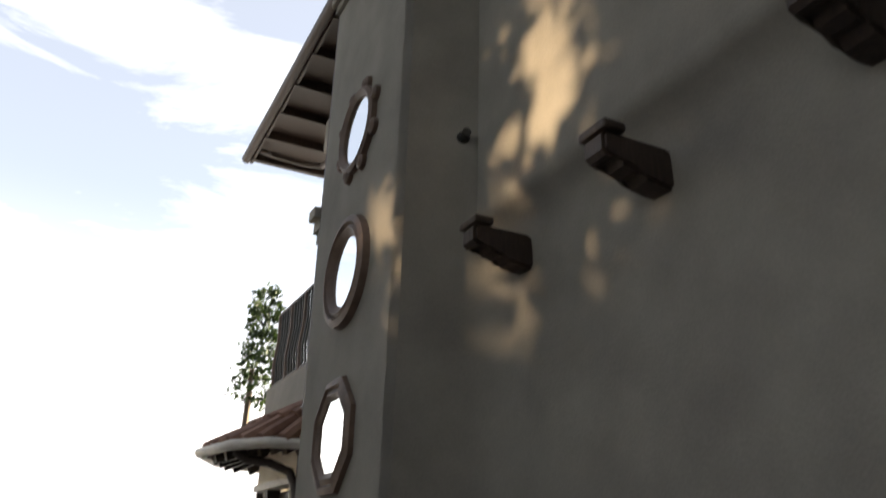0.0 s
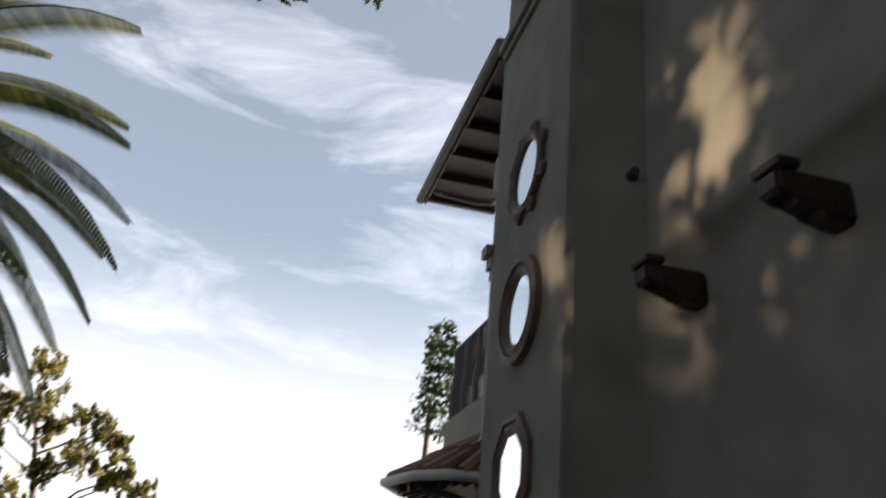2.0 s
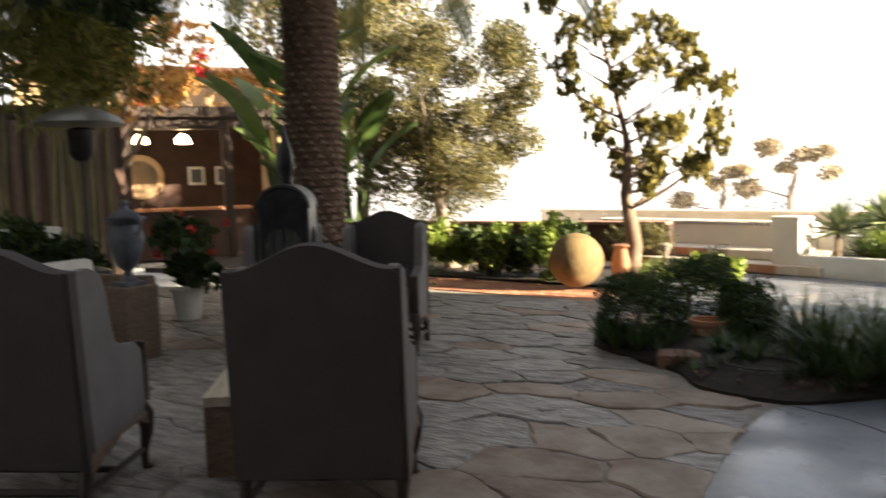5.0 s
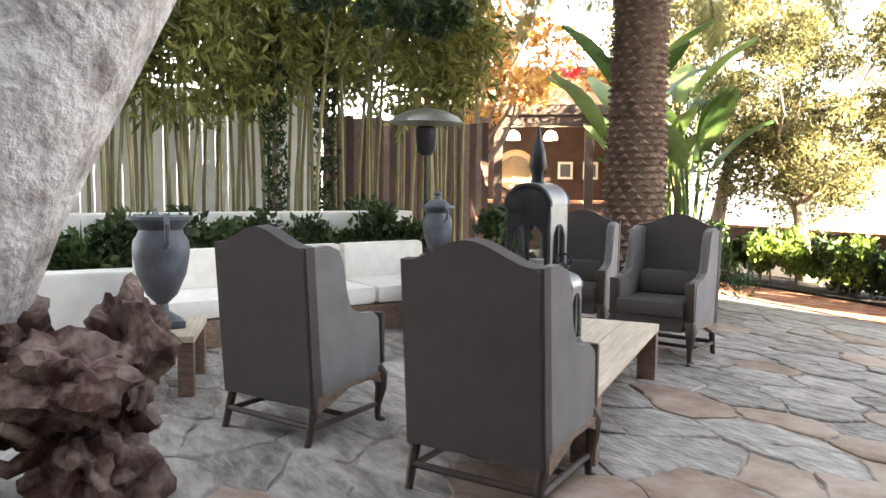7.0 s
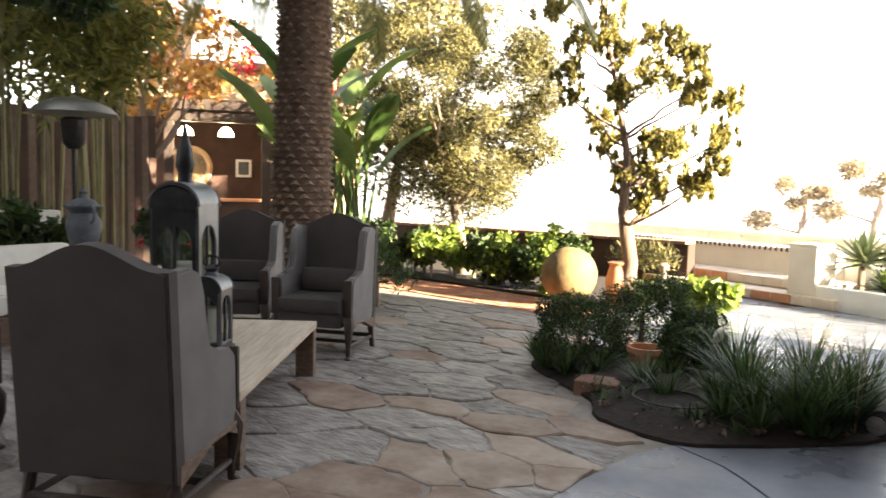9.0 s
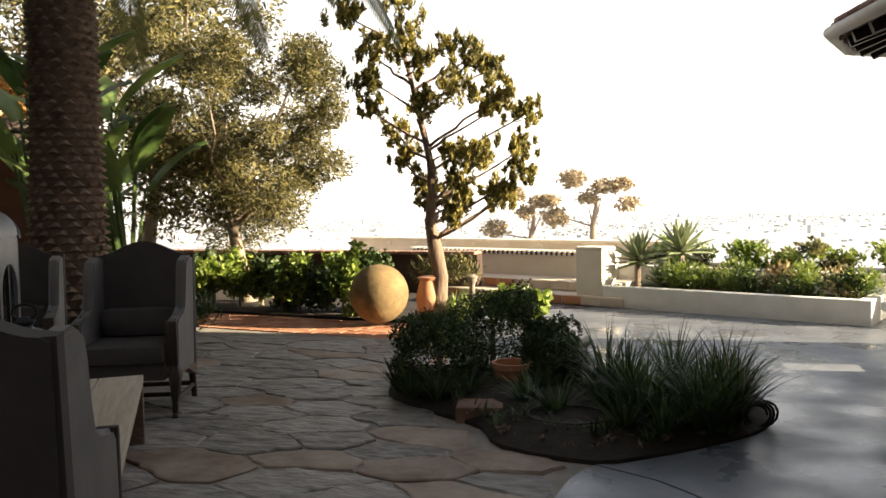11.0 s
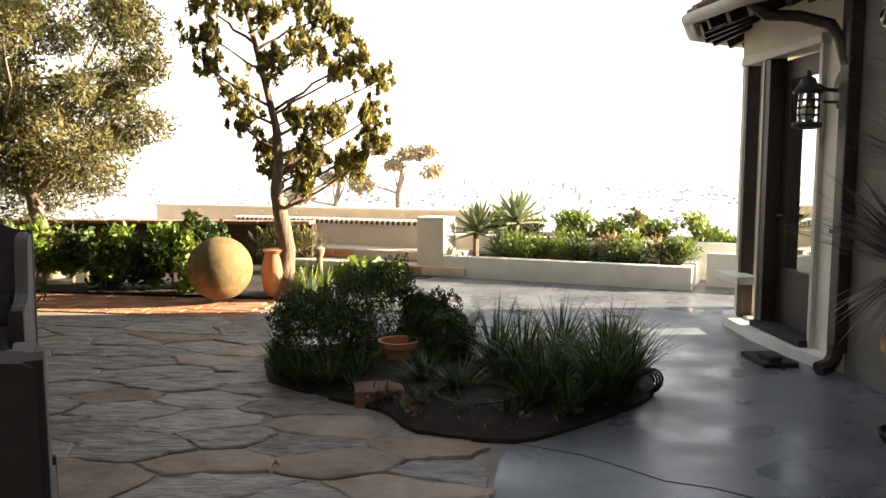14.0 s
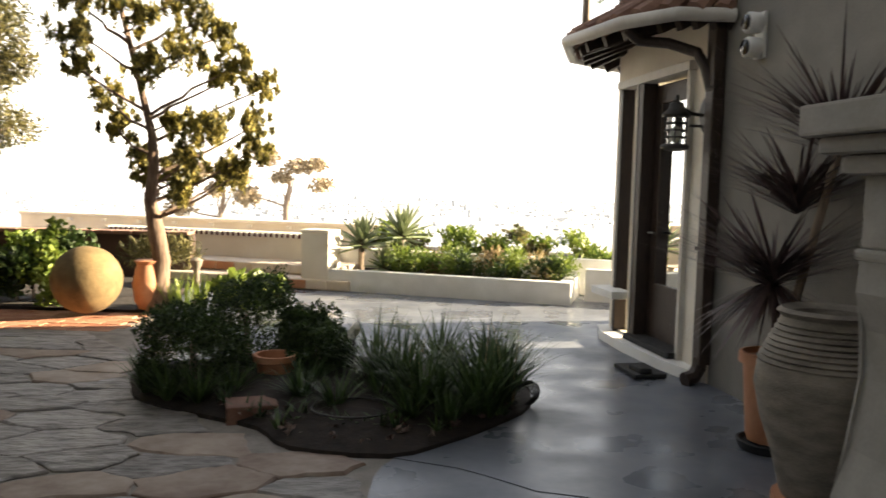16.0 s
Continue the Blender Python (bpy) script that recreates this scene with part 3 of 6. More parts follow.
def build_window(name, label, hole, kind):
    t = thing(name, label, "window", kind="structure")
    cy, cz, r = hole["cy"], hole["cz"], hole["r"]
    n = hole["n"]
    rot = hole.get("rot", 0.0)

    def ring(prof, material, nm, seg=n):
        bm = bmesh.new()
        rings = []
        for rr, x in prof:
            rings.append([bm.verts.new(SP(x, y, z)) for y, z in circle(cy, cz, rr, seg, rot)])
        rings.append(rings[0])
        for a, b in zip(rings, rings[1:]):
            for i in range(seg):
                bm.faces.new((a[i], a[(i + 1) % seg], b[(i + 1) % seg], b[i]))
        return part(nm, bm, material, t)

    if kind == "octagon":
        ring([(r - 0.03, 0.1), (r - 0.03, -0.03), (r + 0.02, -0.05), (r + 0.07, -0.03), (r + 0.09, -0.055), (r + 0.15, -0.04), (r + 0.16, 0.02), (r + 0.02, 0.02)], M_FRAMEWOOD, "frame")
    elif kind == "round":
        ring([(r - 0.05, 0.12), (r - 0.05, 0.0), (r - 0.01, -0.04), (r + 0.04, -0.07), (r + 0.08, -0.045), (r + 0.1, -0.075), (r + 0.16, -0.06), (r + 0.18, 0.02), (r, 0.02)], M_FRAMEWOOD, "frame")
    else:
        ring([(r - 0.03, 0.1), (r - 0.03, -0.04), (r + 0.03, -0.07), (r + 0.07, -0.05), (r + 0.08, 0.02), (r, 0.02)], M_FRAMEWOOD, "frame")
        for i in range(8):
            a = math.pi / 8 + i * math.pi / 4
            y, z = cy + (r + 0.09) * math.cos(a), cz + (r + 0.09) * math.sin(a)
            bm = lathe([(0.075, -0.03), (0.085, 0.0), (0.075, 0.04), (0.04, 0.06), (0.02, 0.05)], 12, None, SM @ Matrix.Translation((0.0, y, z)) @ pose(0, 0, 0, 0, -90, 0))
            part("scroll", bm, M_FRAMEWOOD, t)
    bm = bmesh.new()
    bm.faces.new([bm.verts.new(SP(-0.022, y, z)) for y, z in circle(cy, cz, r - 0.02, n, rot)])
    ex = bmesh.ops.extrude_face_region(bm, geom=list(bm.faces))
    bmesh.ops.translate(bm, verts=[v for v in ex["geom"] if isinstance(v, bmesh.types.BMVert)], vec=SM.to_3x3() @ Vector((0.01, 0, 0)))
    part("pane", bm, M_MIRROR, t, "sky-reflecting glass pane", False)


def corbel_part(t, m):
    prof = [(0.0, 0.0), (0.0, 0.27), (-0.5, 0.27), (-0.53, 0.24), (-0.53, 0.14), (-0.5, 0.11), (-0.44, 0.13), (-0.4, 0.13), (-0.37, 0.08), (-0.3, 0.06), (-0.24, 0.07), (-0.2, 0.02), (-0.1, 0.0)]
    part("timber", extrude_profile(prof, 0.2, m, 0.012), M_DARKWOOD, t, "", False)
    part("cap_block", B((-0.46, 0.1, 0.3), (0.16, 0.26, 0.06), m, 0.01), M_DARKWOOD, t, "", False)


def build_corbels():
    for i, y in enumerate((-2.79, -4.2, -5.55, -6.88)):
        m = SM @ Matrix.Translation((0.74, y - 0.06, 3.52 + 0.05 * (i == 2))) @ Matrix.Diagonal((0.92, 0.92, 0.92, 1))
        t = thing("corbel", "dark carved timber corbel under a stucco overhang", "corbel", group="corbels of the wing")
        corbel_part(t, m)
    t = thing("roof_bracket", "large dark timber bracket high on the inner corner", "bracket")
    m = SM @ Matrix.Translation((0.85, -3.12, 7.1)) @ Matrix.Scale(1.25, 4)
    part("timber", extrude_profile([(0, 0), (0, 0.4), (-0.85, 0.4), (-0.9, 0.3), (-0.75, 0.16), (-0.4, 0.1), (-0.2, 0.0)], 0.34, m, 0.02), M_DARKWOOD, t, "", False)
    t = thing("wall_spout", "small dark metal spout set in the stucco", "spout")
    part("pipe", tube([SP(0.45, -2.2, 4.76), SP(0.41, -2.42, 4.75)], [0.02, 0.022], 10), M_IRON, t)
    part("flange", tube([SP(0.44, -2.3, 4.76), SP(0.435, -2.33, 4.76)], [0.035, 0.03], 12), M_IRON, t)


EAVE = [(0.02, -0.12), (-0.36, -0.05), (-0.6, 0.34), (-0.73, 1.15), (-0.42, 1.86), (0.2, 2.25), (1.2, 2.4)]
RIDGE = [(0.3, 0.1), (0.2, 0.15), (0.12, 0.45), (0.1, 1.1), (0.25, 1.5), (0.5, 1.75), (1.2, 1.85)]


def build_bay_roof():
    t = thing("bay_roof", "small polygonal roof of barrel clay tiles with gutter", "roof")
    bm = bmesh.new()
    z0, z1 = 2.66, 3.12
    lo = [bm.verts.new(HP(x, y, z0)) for x, y in EAVE]
    hi = [bm.verts.new(HP(x, y, z1)) for x, y in RIDGE]
    lo2 = [bm.verts.new(HP(x, y, z0 - 0.03)) for x, y in EAVE]
    hi2 = [bm.verts.new(HP(x, y, z1 - 0.2)) for x, y in RIDGE]
    for i in range(len(EAVE) - 1):
        bm.faces.new((lo[i], lo[i + 1], hi[i + 1], hi[i]))
        bm.faces.new((lo2[i + 1], lo2[i], hi2[i], hi2[i + 1]))
        bm.faces.new((lo2[i], lo2[i + 1], lo[i + 1], lo[i]))
    part("deck", bm, M_DARKWOOD, t, "dark boarded soffit", False)
    # rafters under the deck
    for i in range(len(EAVE) - 1):
        for k in (0.15, 0.5, 0.85):
            a = Vector(EAVE[i]).lerp(Vector(EAVE[i + 1]), k)
            b = Vector(RIDGE[i]).lerp(Vector(RIDGE[i + 1]), k)
            a = a.lerp(b, 0.08)
            pa, pb = HP(a.x, a.y, z0 - 0.075), HP(b.x, b.y, z1 - 0.26)
            d = pb - pa
            q = d.to_track_quat("X", "Z").to_matrix().to_4x4()
            part("rafter", B((d.length / 2, 0, 0), (d.length, 0.055, 0.085), Matrix.Translation(pa) @ q), M_DARKWOOD, t, "", False)
    # gutter
    pts = [HP(x * 1.03 - 0.03, y + (0.02 if i > 3 else -0.02), z0 - 0.02) for i, (x, y) in enumerate(EAVE)]
    part("gutter", tube(pts, 0.05, 10), M_PALEFRAME, t, "pale painted round gutter")
    part("downpipe", tube([HP(-0.6, 0.34, 2.6), HP(-0.5, 0.33, 2.52), HP(-0.3, 0.25, 2.5), HP(-0.14, 0.12, 2.42), HP(-0.1, 0.06, 2.3), HP(-0.08, 0.02, 2.16), HP(-0.06, -0.05, 2.14)], 0.04, 10), M_DARKWOOD, t, "dark bent rainwater pipe")
    # barrel tiles
    for i in range(len(EAVE) - 1):
        a0, a1 = Vector(EAVE[i]), Vector(EAVE[i + 1])
        b0, b1 = Vector(RIDGE[i]), Vector(RIDGE[i + 1])
        n = max(1, int((a1 - a0).length / 0.17))
        for j in range(n):
            k = (j + 0.5) / n
            a, b = a0.lerp(a1, k), b0.lerp(b1, k)
            for s in range(2):
                p = a.lerp(b, s * 0.5 - 0.03)
                q = a.lerp(b, s * 0.5 + 0.53)
                zp, zq = z0 + (z1 - z0) * (s * 0.5 - 0.03) + 0.02 + 0.015 * s, z0 + (z1 - z0) * (s * 0.5 + 0.53) + 0.02
                part("tile", tube([HP(p.x, p.y, zp), HP(q.x, q.y, zq)], [0.075, 0.06], 8), M_TERRA_TILE, t)


def build_balcony():
    t = thing("balcony", "stucco balcony with a rusty wrought-iron railing", "balcony")
    part("parapet", B((0.12, 1.05, 3.2), (0.2, 1.9, 0.62), HM, 0.01), M_STUCCO, t, "", False)
    part("slab", B((0.6, 1.0, 2.98), (0.9, 2.0, 0.16), HM), M_STUCCO, t, "", False)
    y0, y1 = 0.4, 1.95
    for z in (3.56, 4.42):
        part("rail", tube([HP(0.08, y0, z), HP(0.08, y1, z)], 0.018, 6), M_IRON, t)
    part("rail", tube([HP(0.08, y1, 4.42), HP(0.9, y1, 4.42)], 0.018, 6), M_IRON, t)
    n = 15
    for i in range(n + 1):
        y = y0 + (y1 - y0) * i / n
        part("baluster", tube([HP(0.08, y, 3.5), HP(0.08 - 0.02, y, 3.8), HP(0.08 + 0.01, y, 4.1), HP(0.08, y, 4.42)], 0.014 if i % 5 else 0.024, 6), M_IRON if i % 5 else M_FRAMEWOOD, t)
    t = thing("wall_bracket", "small moulded stucco bracket beside the balcony", "bracket")
    for z, s in ((4.75, 0.1), (4.86, 0.14), (4.98, 0.2)):
        part("moulding", B((0.0 - s / 2 + 0.03, 0.12, z), (s, 0.2, 0.12), HM, 0.01), M_STUCCO, t, "", False)
    # potted shrub on the balcony
    t = thing("balcony_shrub", "leafy shrub growing beyond the balcony railing", "shrub")
    c = HP(-0.02, 2.75, 0)
    part("stem", tube([(c.x, c.y, 2.9), (c.x, c.y, 3.9)], [0.05, 0.03], 6), M_BARK, t)
    leaves("foliage", [((c.x + 0.1, c.y, 3.95 + k * 0.28), (0.34 - 0.03 * k, 0.36, 0.28), 260) for k in range(-1, 4)], 0.1, M_LEAF, t, 0.4, seed=12)


def build_main_roof():
    t = thing("main_roof", "dark boarded overhanging roof with gutter and rafters", "roof")
    part("deck", B((3.43, 2.13, 7.72), (7.04, 4.36, 0.05), HM), M_DARKWOOD, t, "", False)
    part("covering", B((3.48, 2.13, 7.8), (7.1, 4.36, 0.1), HM), M_TERRA_TILE, t, "", False)
    part("fascia", B((-0.09, 2.13, 7.68), (0.04, 4.36, 0.2), HM), M_DARKWOOD, t, "", False)
    part("gutter", tube([HP(-0.17, 0.0, 7.66), HP(-0.17, 4.36, 7.66)], 0.075, 10), M_DARKWOOD, t)
    for i in range(6):
        part("rafter", B((0.48, 0.25 + i * 0.78, 7.63), (1.2, 0.08, 0.14), HM), M_DARKWOOD, t, "", False)
    part("downpipe", tube([HP(-0.02, 3.9, 7.62), HP(0.1, 3.7, 7.5), HP(0.6, 3.6, 7.42), HP(0.82, 3.4, 7.35), HP(0.84, 2.4, 7.2), HP(0.86, 2.3, 5.0), HP(0.86, 2.3, 3.2)], 0.045, 8), M_DARKWOOD, t)
    part("beam_end", B((0.75, 2.2, 7.2), (0.5, 0.2, 0.5), HM, 0.03), M_STUCCO, t, "pale stucco beam end", False)


def build_downspout():
    t = thing("downspout", "dark brown square rainwater downspout on the wall corner", "downspout")
    part("pipe", B((-0.055, 0.0, 3.9), (0.09, 0.11, 7.5), HM, 0.012), M_DARKWOOD, t, "", False)
    part("shoe", tube([HP(-0.06, 0, 0.2), HP(-0.07, 0, 0.12), HP(-0.12, -0.02, 0.06), HP(-0.2, -0.04, 0.045)], 0.055, 8), M_DARKWOOD, t)
    for z in (1.0, 3.0, 5.0):
        part("strap", B((-0.05, 0, z), (0.12, 0.15, 0.03), HM, 0.004), M_DARKWOOD, t, "", False)


def build_wing_pipe():
    t = thing("rain_pipe", "dark round rainwater pipe on the wing wall", "pipe")
    part("pipe", tube([(2.02, 1.74, 0.0), (2.02, 1.74, 5.6)], 0.05, 12), M_IRON, t)
    for z in (2.2, 3.9):
        part("strap", tube([(2.02, 1.74, z), (2.02, 1.74, z + 0.03)], 0.058, 12), M_IRON, t)
    t = thing("climbing_rose", "red climbing rose spray on the rainwater pipe", "rose")
    part("stem", tube([(1.95, 1.74, 0.0), (1.94, 1.76, 1.8), (1.95, 1.69, 3.0), (1.94, 1.67, 3.6)], [0.014, 0.011, 0.008, 0.004], 6), M_BARK, t)
    for i, (y, z) in enumerate(((1.73, 3.2), (1.66, 3.3), (1.64, 3.12))):
        part("shoot", tube([(1.94, 1.69, z - 0.1), (1.9, y, z)], [0.005, 0.003], 5), M_GRASS, t)
        leaves("flower", [((1.9, y, z), (0.026, 0.026, 0.026), 40)], 0.034, M_RED, t, 0.8, 0.2, 0.1, seed=300 + i)
    leaves("foliage", [((1.93, 1.68 + 0.03 * math.sin(k * 2), 3.05 + 0.1 * k), (0.04, 0.06, 0.06), 8) for k in range(5)], 0.06, M_LEAF, t, 0.6, 0, 0.1, seed=310)


def build_door():
    t = thing("door_1", "dark wooden glazed garden door standing in a pale frame", "door", kind="structure")
    for y, w, d in ((0.42, 0.045, 0.12), (1.24, 0.1, 0.14), (1.3, 0.03, 0.16), (1.68, 0.06, 0.12)):
        part("frame", B((0.02, y, 1.23), (d, w, 2.3), HM, 0.006), M_PALEFRAME if w < 0.05 else M_DARKWOOD, t, "", False)
    part("frame", B((0.0, 1.04, 2.375), (0.14, 1.36, 0.07), HM, 0.006), M_PALEFRAME, t, "", False)
    # door leaf, standing a little inward
    m = HM @ Matrix.Translation((0.1, 0.46, 0)) @ pose(0, 0, 0, 0, 0, 0)
    for y in (0.06, 0.68):
        part("stile", B((0, y, 1.22), (0.05, 0.12, 2.2), m, 0.005), M_DARKWOOD, t, "", False)
    for z, h in ((0.36, 0.5), (2.24, 0.16)):
        part("panel", B((0, 0.37, z), (0.05, 0.52, h), m, 0.005), M_DARKWOOD, t, "", False)
    part("pane", B((0.005, 0.37, 1.385), (0.012, 0.54, 1.58), m), M_MIRROR, t, "sky-reflecting glass pane", False)
    part("pane", B((0.1, 1.45, 1.35), (0.012, 0.38, 2.0), HM), M_MIRROR, t, "sky-reflecting side pane", False)
    part("handle", tube([m @ Vector((-0.03, 0.66, 1.05)), m @ Vector((-0.08, 0.66, 1.05)), m @ Vector((-0.08, 0.55, 1.05))], 0.012, 8), M_IRON, t)
    part("sill", B((-0.09, 1.62, 0.46), (0.2, 0.5, 0.07), HM, 0.008), M_WHITE, t, "", False)
    part("threshold", B((0.0, 0.85, 0.115), (0.22, 0.85, 0.05), HM, 0.005), M_RUBBER, t, "", False)
    d = thing("doormat", "crumpled black rubber doormat on the concrete", "mat")
    bm = B((-0.36, 0.36, 0.02), (0.26, 0.4, 0.035), HM, 0.012)
    part("mat", bm, M_RUBBER, d, "", False)
    part("shoe", B((-0.38, 0.3, 0.055), (0.1, 0.2, 0.05), HM @ pose(0, 0, 0, 0, 0, 4), 0.018), M_RUBBER, d, "", False)


def build_wall_lantern():
    t = thing("wall_lantern", "black caged wall lantern beside the garden door", "wall lamp")
    c = Vector((-0.24, 0.2, 1.86))
    m = HM @ Matrix.Translation(c)
    part("backplate", lathe([(0.065, 0), (0.065, 0.015), (0.05, 0.03)], 16, None, HM @ Matrix.Translation((0.0, 0.2, 1.98)) @ pose(0, 0, 0, 0, -90, 0) @ Matrix.Diagonal((2.0, 1, 1, 1))), M_IRON, t)
    part("arm", tube([HP(-0.02, 0.2, 1.98), HP(-0.12, 0.2, 1.99), HP(-0.24, 0.2, 2.06)], 0.014, 8), M_IRON, t)
    part("arm", tube([HP(-0.02, 0.2, 1.9), HP(-0.13, 0.2, 1.9)], 0.01, 8), M_IRON, t)
    part("hood", lathe([(0.1, 0.1), (0.105, 0.115), (0.06, 0.16), (0.05, 0.2), (0.02, 0.22), (0.015, 0.26)], 20, None, m), M_IRON, t)
    part("glass", lathe([(0.062, -0.1), (0.066, 0.0), (0.062, 0.1)], 20, None, m), M_PANE, t, "clear seeded glass")
    part("base", lathe([(0.05, -0.15), (0.1, -0.135), (0.105, -0.115), (0.09, -0.1)], 20, None, m), M_IRON, t)
    part("bulb", lathe([(0.01, -0.09), (0.03, -0.05), (0.03, -0.02), (0.012, 0.03)], 12, None, m), M_CANDLE, t)
    for z in (-0.05, 0.0, 0.055):
        bm = bmesh.new()
        n = 20
        tube([m @ Vector((0.08 * math.cos(2 * math.pi * i / n), 0.08 * math.sin(2 * math.pi * i / n), z)) for i in range(n + 1)], 0.006, 5, bm)
        part("ring", bm, M_IRON, t)
    for i in range(6):
        a = math.pi / 3 * i
        part("bar", tube([m @ Vector((0.085 * math.cos(a), 0.085 * math.sin(a), z)) for z in (-0.12, 0.11)], 0.006, 5), M_IRON, t)
    t = thing("floodlight", "pair of round white wall floodlights on the stucco", "floodlight")
    for z in (2.52, 2.36):
        mm = HM @ Matrix.Translation((0, -0.46, z)) @ pose(0, 0, 0, 0, -90, 0)
        part("housing", lathe([(0.05, 0), (0.066, 0.03), (0.07, 0.1), (0.06, 0.115)], 20, None, mm), M_WHITE, t)
        part("lens", lathe([(0.05, 0.11), (0.05, 0.125), (0.03, 0.135)], 16, None, mm), M_LENS, t)
    part("mount", B((-0.01, -0.46, 2.44), (0.03, 0.11, 0.3), HM, 0.008), M_WHITE, t, "", False)


build_tower()
build_house()
build_window("window_1", "octagonal wooden-framed window in the stucco tower", OCT, "octagon")
build_window("window_2", "round window with a moulded wooden frame", RND, "round")
build_window("window_3", "round window with an ornate scrolled frame", TOP, "scroll")
build_corbels()
build_bay_roof()
build_balcony()
build_main_roof()
build_downspout()
build_wing_pipe()
build_door()
build_wall_lantern()


# ---- terrace walls, steps, planters ----
TM = pose(-0.92, 12.85, 0, 0, 0, -21.5)   # pillar foot; x along the planter front


def build_terrace():
    t = thing("gate_pillar", "square cream stucco pillar beside the steps", "pillar", TM)
    part("shaft", B((-0.2, 0.2, 0.37), (0.4, 0.4, 0.76), None, 0.015), M_STUCCO2, t, "", False)
    part("cap", B((-0.2, 0.2, 0.77), (0.42, 0.42, 0.05), None, 0.015), M_STUCCO2, t, "", False)
    t = thing("planter_wall", "low white plastered planter wall beside the terrace", "planter", TM)
    part("front", B((1.6, 0.08, 0.11), (3.2, 0.15, 0.34), None, 0.012), M_WHITE, t, "", False)
    part("end", B((3.12, 0.62, 0.11), (0.15, 0.95, 0.338), None, 0.012), M_WHITE, t, "", False)
    part("soil", B((1.6, 0.6, 0.06), (2.95, 0.9, 0.3)), M_SOIL, t, "", False)
    t = thing("planter_wall", "taller white plastered planter wall behind the first", "planter", TM)
    part("front", B((1.9, 1.15, 0.2), (4.6, 0.15, 0.56), None, 0.012), M_WHITE, t, "", False)
    part("end", B((4.12, 0.55, 0.16), (1.6, 0.14, 0.5), None, 0.012), M_WHITE, t, "", False)
    part("soil", B((1.9, 1.9, 0.18), (4.6, 1.4, 0.5)), M_SOIL, t, "", False)
    # two steps up to the upper terrace
    s = thing("terrace_steps", "two shallow cream terrace steps with terracotta risers", "steps", TM)
    for i in range(2):
        part("tread", B((-1.6 + 0.12 * (1 - i), 0.45 + 0.4 * i, 0.07 + 0.14 * i), (3.3 + 0.3 * (1 - i), 1.05, 0.135), None, 0.02), M_STEP, s, "", False)
        for k in range(10):
            part("riser_tile", B((-2.95 + 0.3 * k + 0.12 * (1 - i), -0.082 + 0.4 * i, 0.07 + 0.14 * i), (0.285, 0.014, 0.11), None, 0.004), M_TERRA if (k * 3 + i * 5) % 7 in (0, 3) else M_STEP, s, "", False)
    # upper terrace, its wall with a striped tile band, and the far parapet
    up = link("upper_terrace", B((-2.6, 2.6, 0.07), (7.4, 2.6, 0.42), TM), M_STEP)
    tagged(up, "raised terracotta terrace behind the steps", "terrace", kind="structure")
    t = thing("terrace_wall", "cream terrace wall with a striped tile band", "wall", TM, kind="structure")
    part("wall", B((-2.3, 1.0, 0.3), (4.0, 0.2, 0.6), None, 0.015), M_STUCCO2, t, "", False)
    part("wall", B((-2.3, 1.04, 0.63), (4.0, 0.24, 0.08), None, 0.015), M_STUCCO2, t, "", False)
    knobs = {}
    for i in range(86):
        kind = i % 2
        if kind not in knobs:
            ob = part("tile", B((0, 0, 0), (0.042, 0.05, 0.07 - 0.012 * kind), None, 0.014), M_TILE_D if kind else M_TILE_W, t)
            knobs[kind] = ob.data
        else:
            ob = new("tile", knobs[kind])
            ob.parent = t
        ob.matrix_local = pose(-4.2 + 0.0455 * i, 0.905, 0.625)
    t = thing("parapet_wall", "long cream parapet wall at the terrace edge", "wall", TM, kind="structure")
    part("wall", B((-4.8, 4.2, 0.22), (8.6, 0.25, 0.8), None, 0.01), M_STUCCO2, t, "", False)
    part("coping", B((-4.8, 4.2, 0.64), (8.6, 0.36, 0.06), None, 0.012), M_STUCCO2, t, "", False)
    for i in range(9):
        part("wall_light", B((-7.8 + 0.85 * i, 4.06, 0.55), (0.1, 0.04, 0.06), None, 0.005), M_TILE_W, t, "", False)
    t = thing("garden_wall", "old brown garden wall with a tiled coping", "wall", kind="structure")
    m = pose(-2.9, 13.9, 0, 0, 0, 176)
    part("wall", B((3.2, 0.0, 0.28), (6.4, 0.25, 0.7), m, 0.01), M_REDWALL, t, "", False)
    for i in range(24):
        part("coping_tile", B((0.15 + i * 0.266, 0, 0.655), (0.25, 0.34, 0.05), m, 0.012), M_TERRA_TILE, t, "", False)
    # stone sphere
    t = thing("stone_sphere", "large mossy ochre stone sphere on the bed edge", "sphere")
    bm = bmesh.new()
    bmesh.ops.create_uvsphere(bm, u_segments=40, v_segments=24, radius=0.345)
    for v in bm.verts:
        v.co *= 1 + 0.012 * noise.noise(v.co * 5)
    bmesh.ops.translate(bm, verts=bm.verts, vec=(-3.25, 10.74, 0.37))
    part("sphere", bm, M_BALL, t)
    # pink clay jar leaning beside the sphere
    t = thing("clay_jar", "pinkish clay jar beside the stone sphere", "jar")
    part("jar", lathe([(0.08, 0), (0.13, 0.1), (0.15, 0.28), (0.12, 0.42), (0.1, 0.48), (0.13, 0.52), (0.11, 0.53)], 20, None, pose(-2.72, 10.98, 0.03)), M_TERRA, t)
    t = thing("garden_spout", "small pale stone garden tap post", "post")
    part("post", lathe([(0.05, 0), (0.04, 0.05), (0.035, 0.4), (0.06, 0.46), (0.07, 0.5), (0.03, 0.53)], 12, None, pose(-2.28, 11.3, 0.03)), M_CLAY, t)


build_terrace()


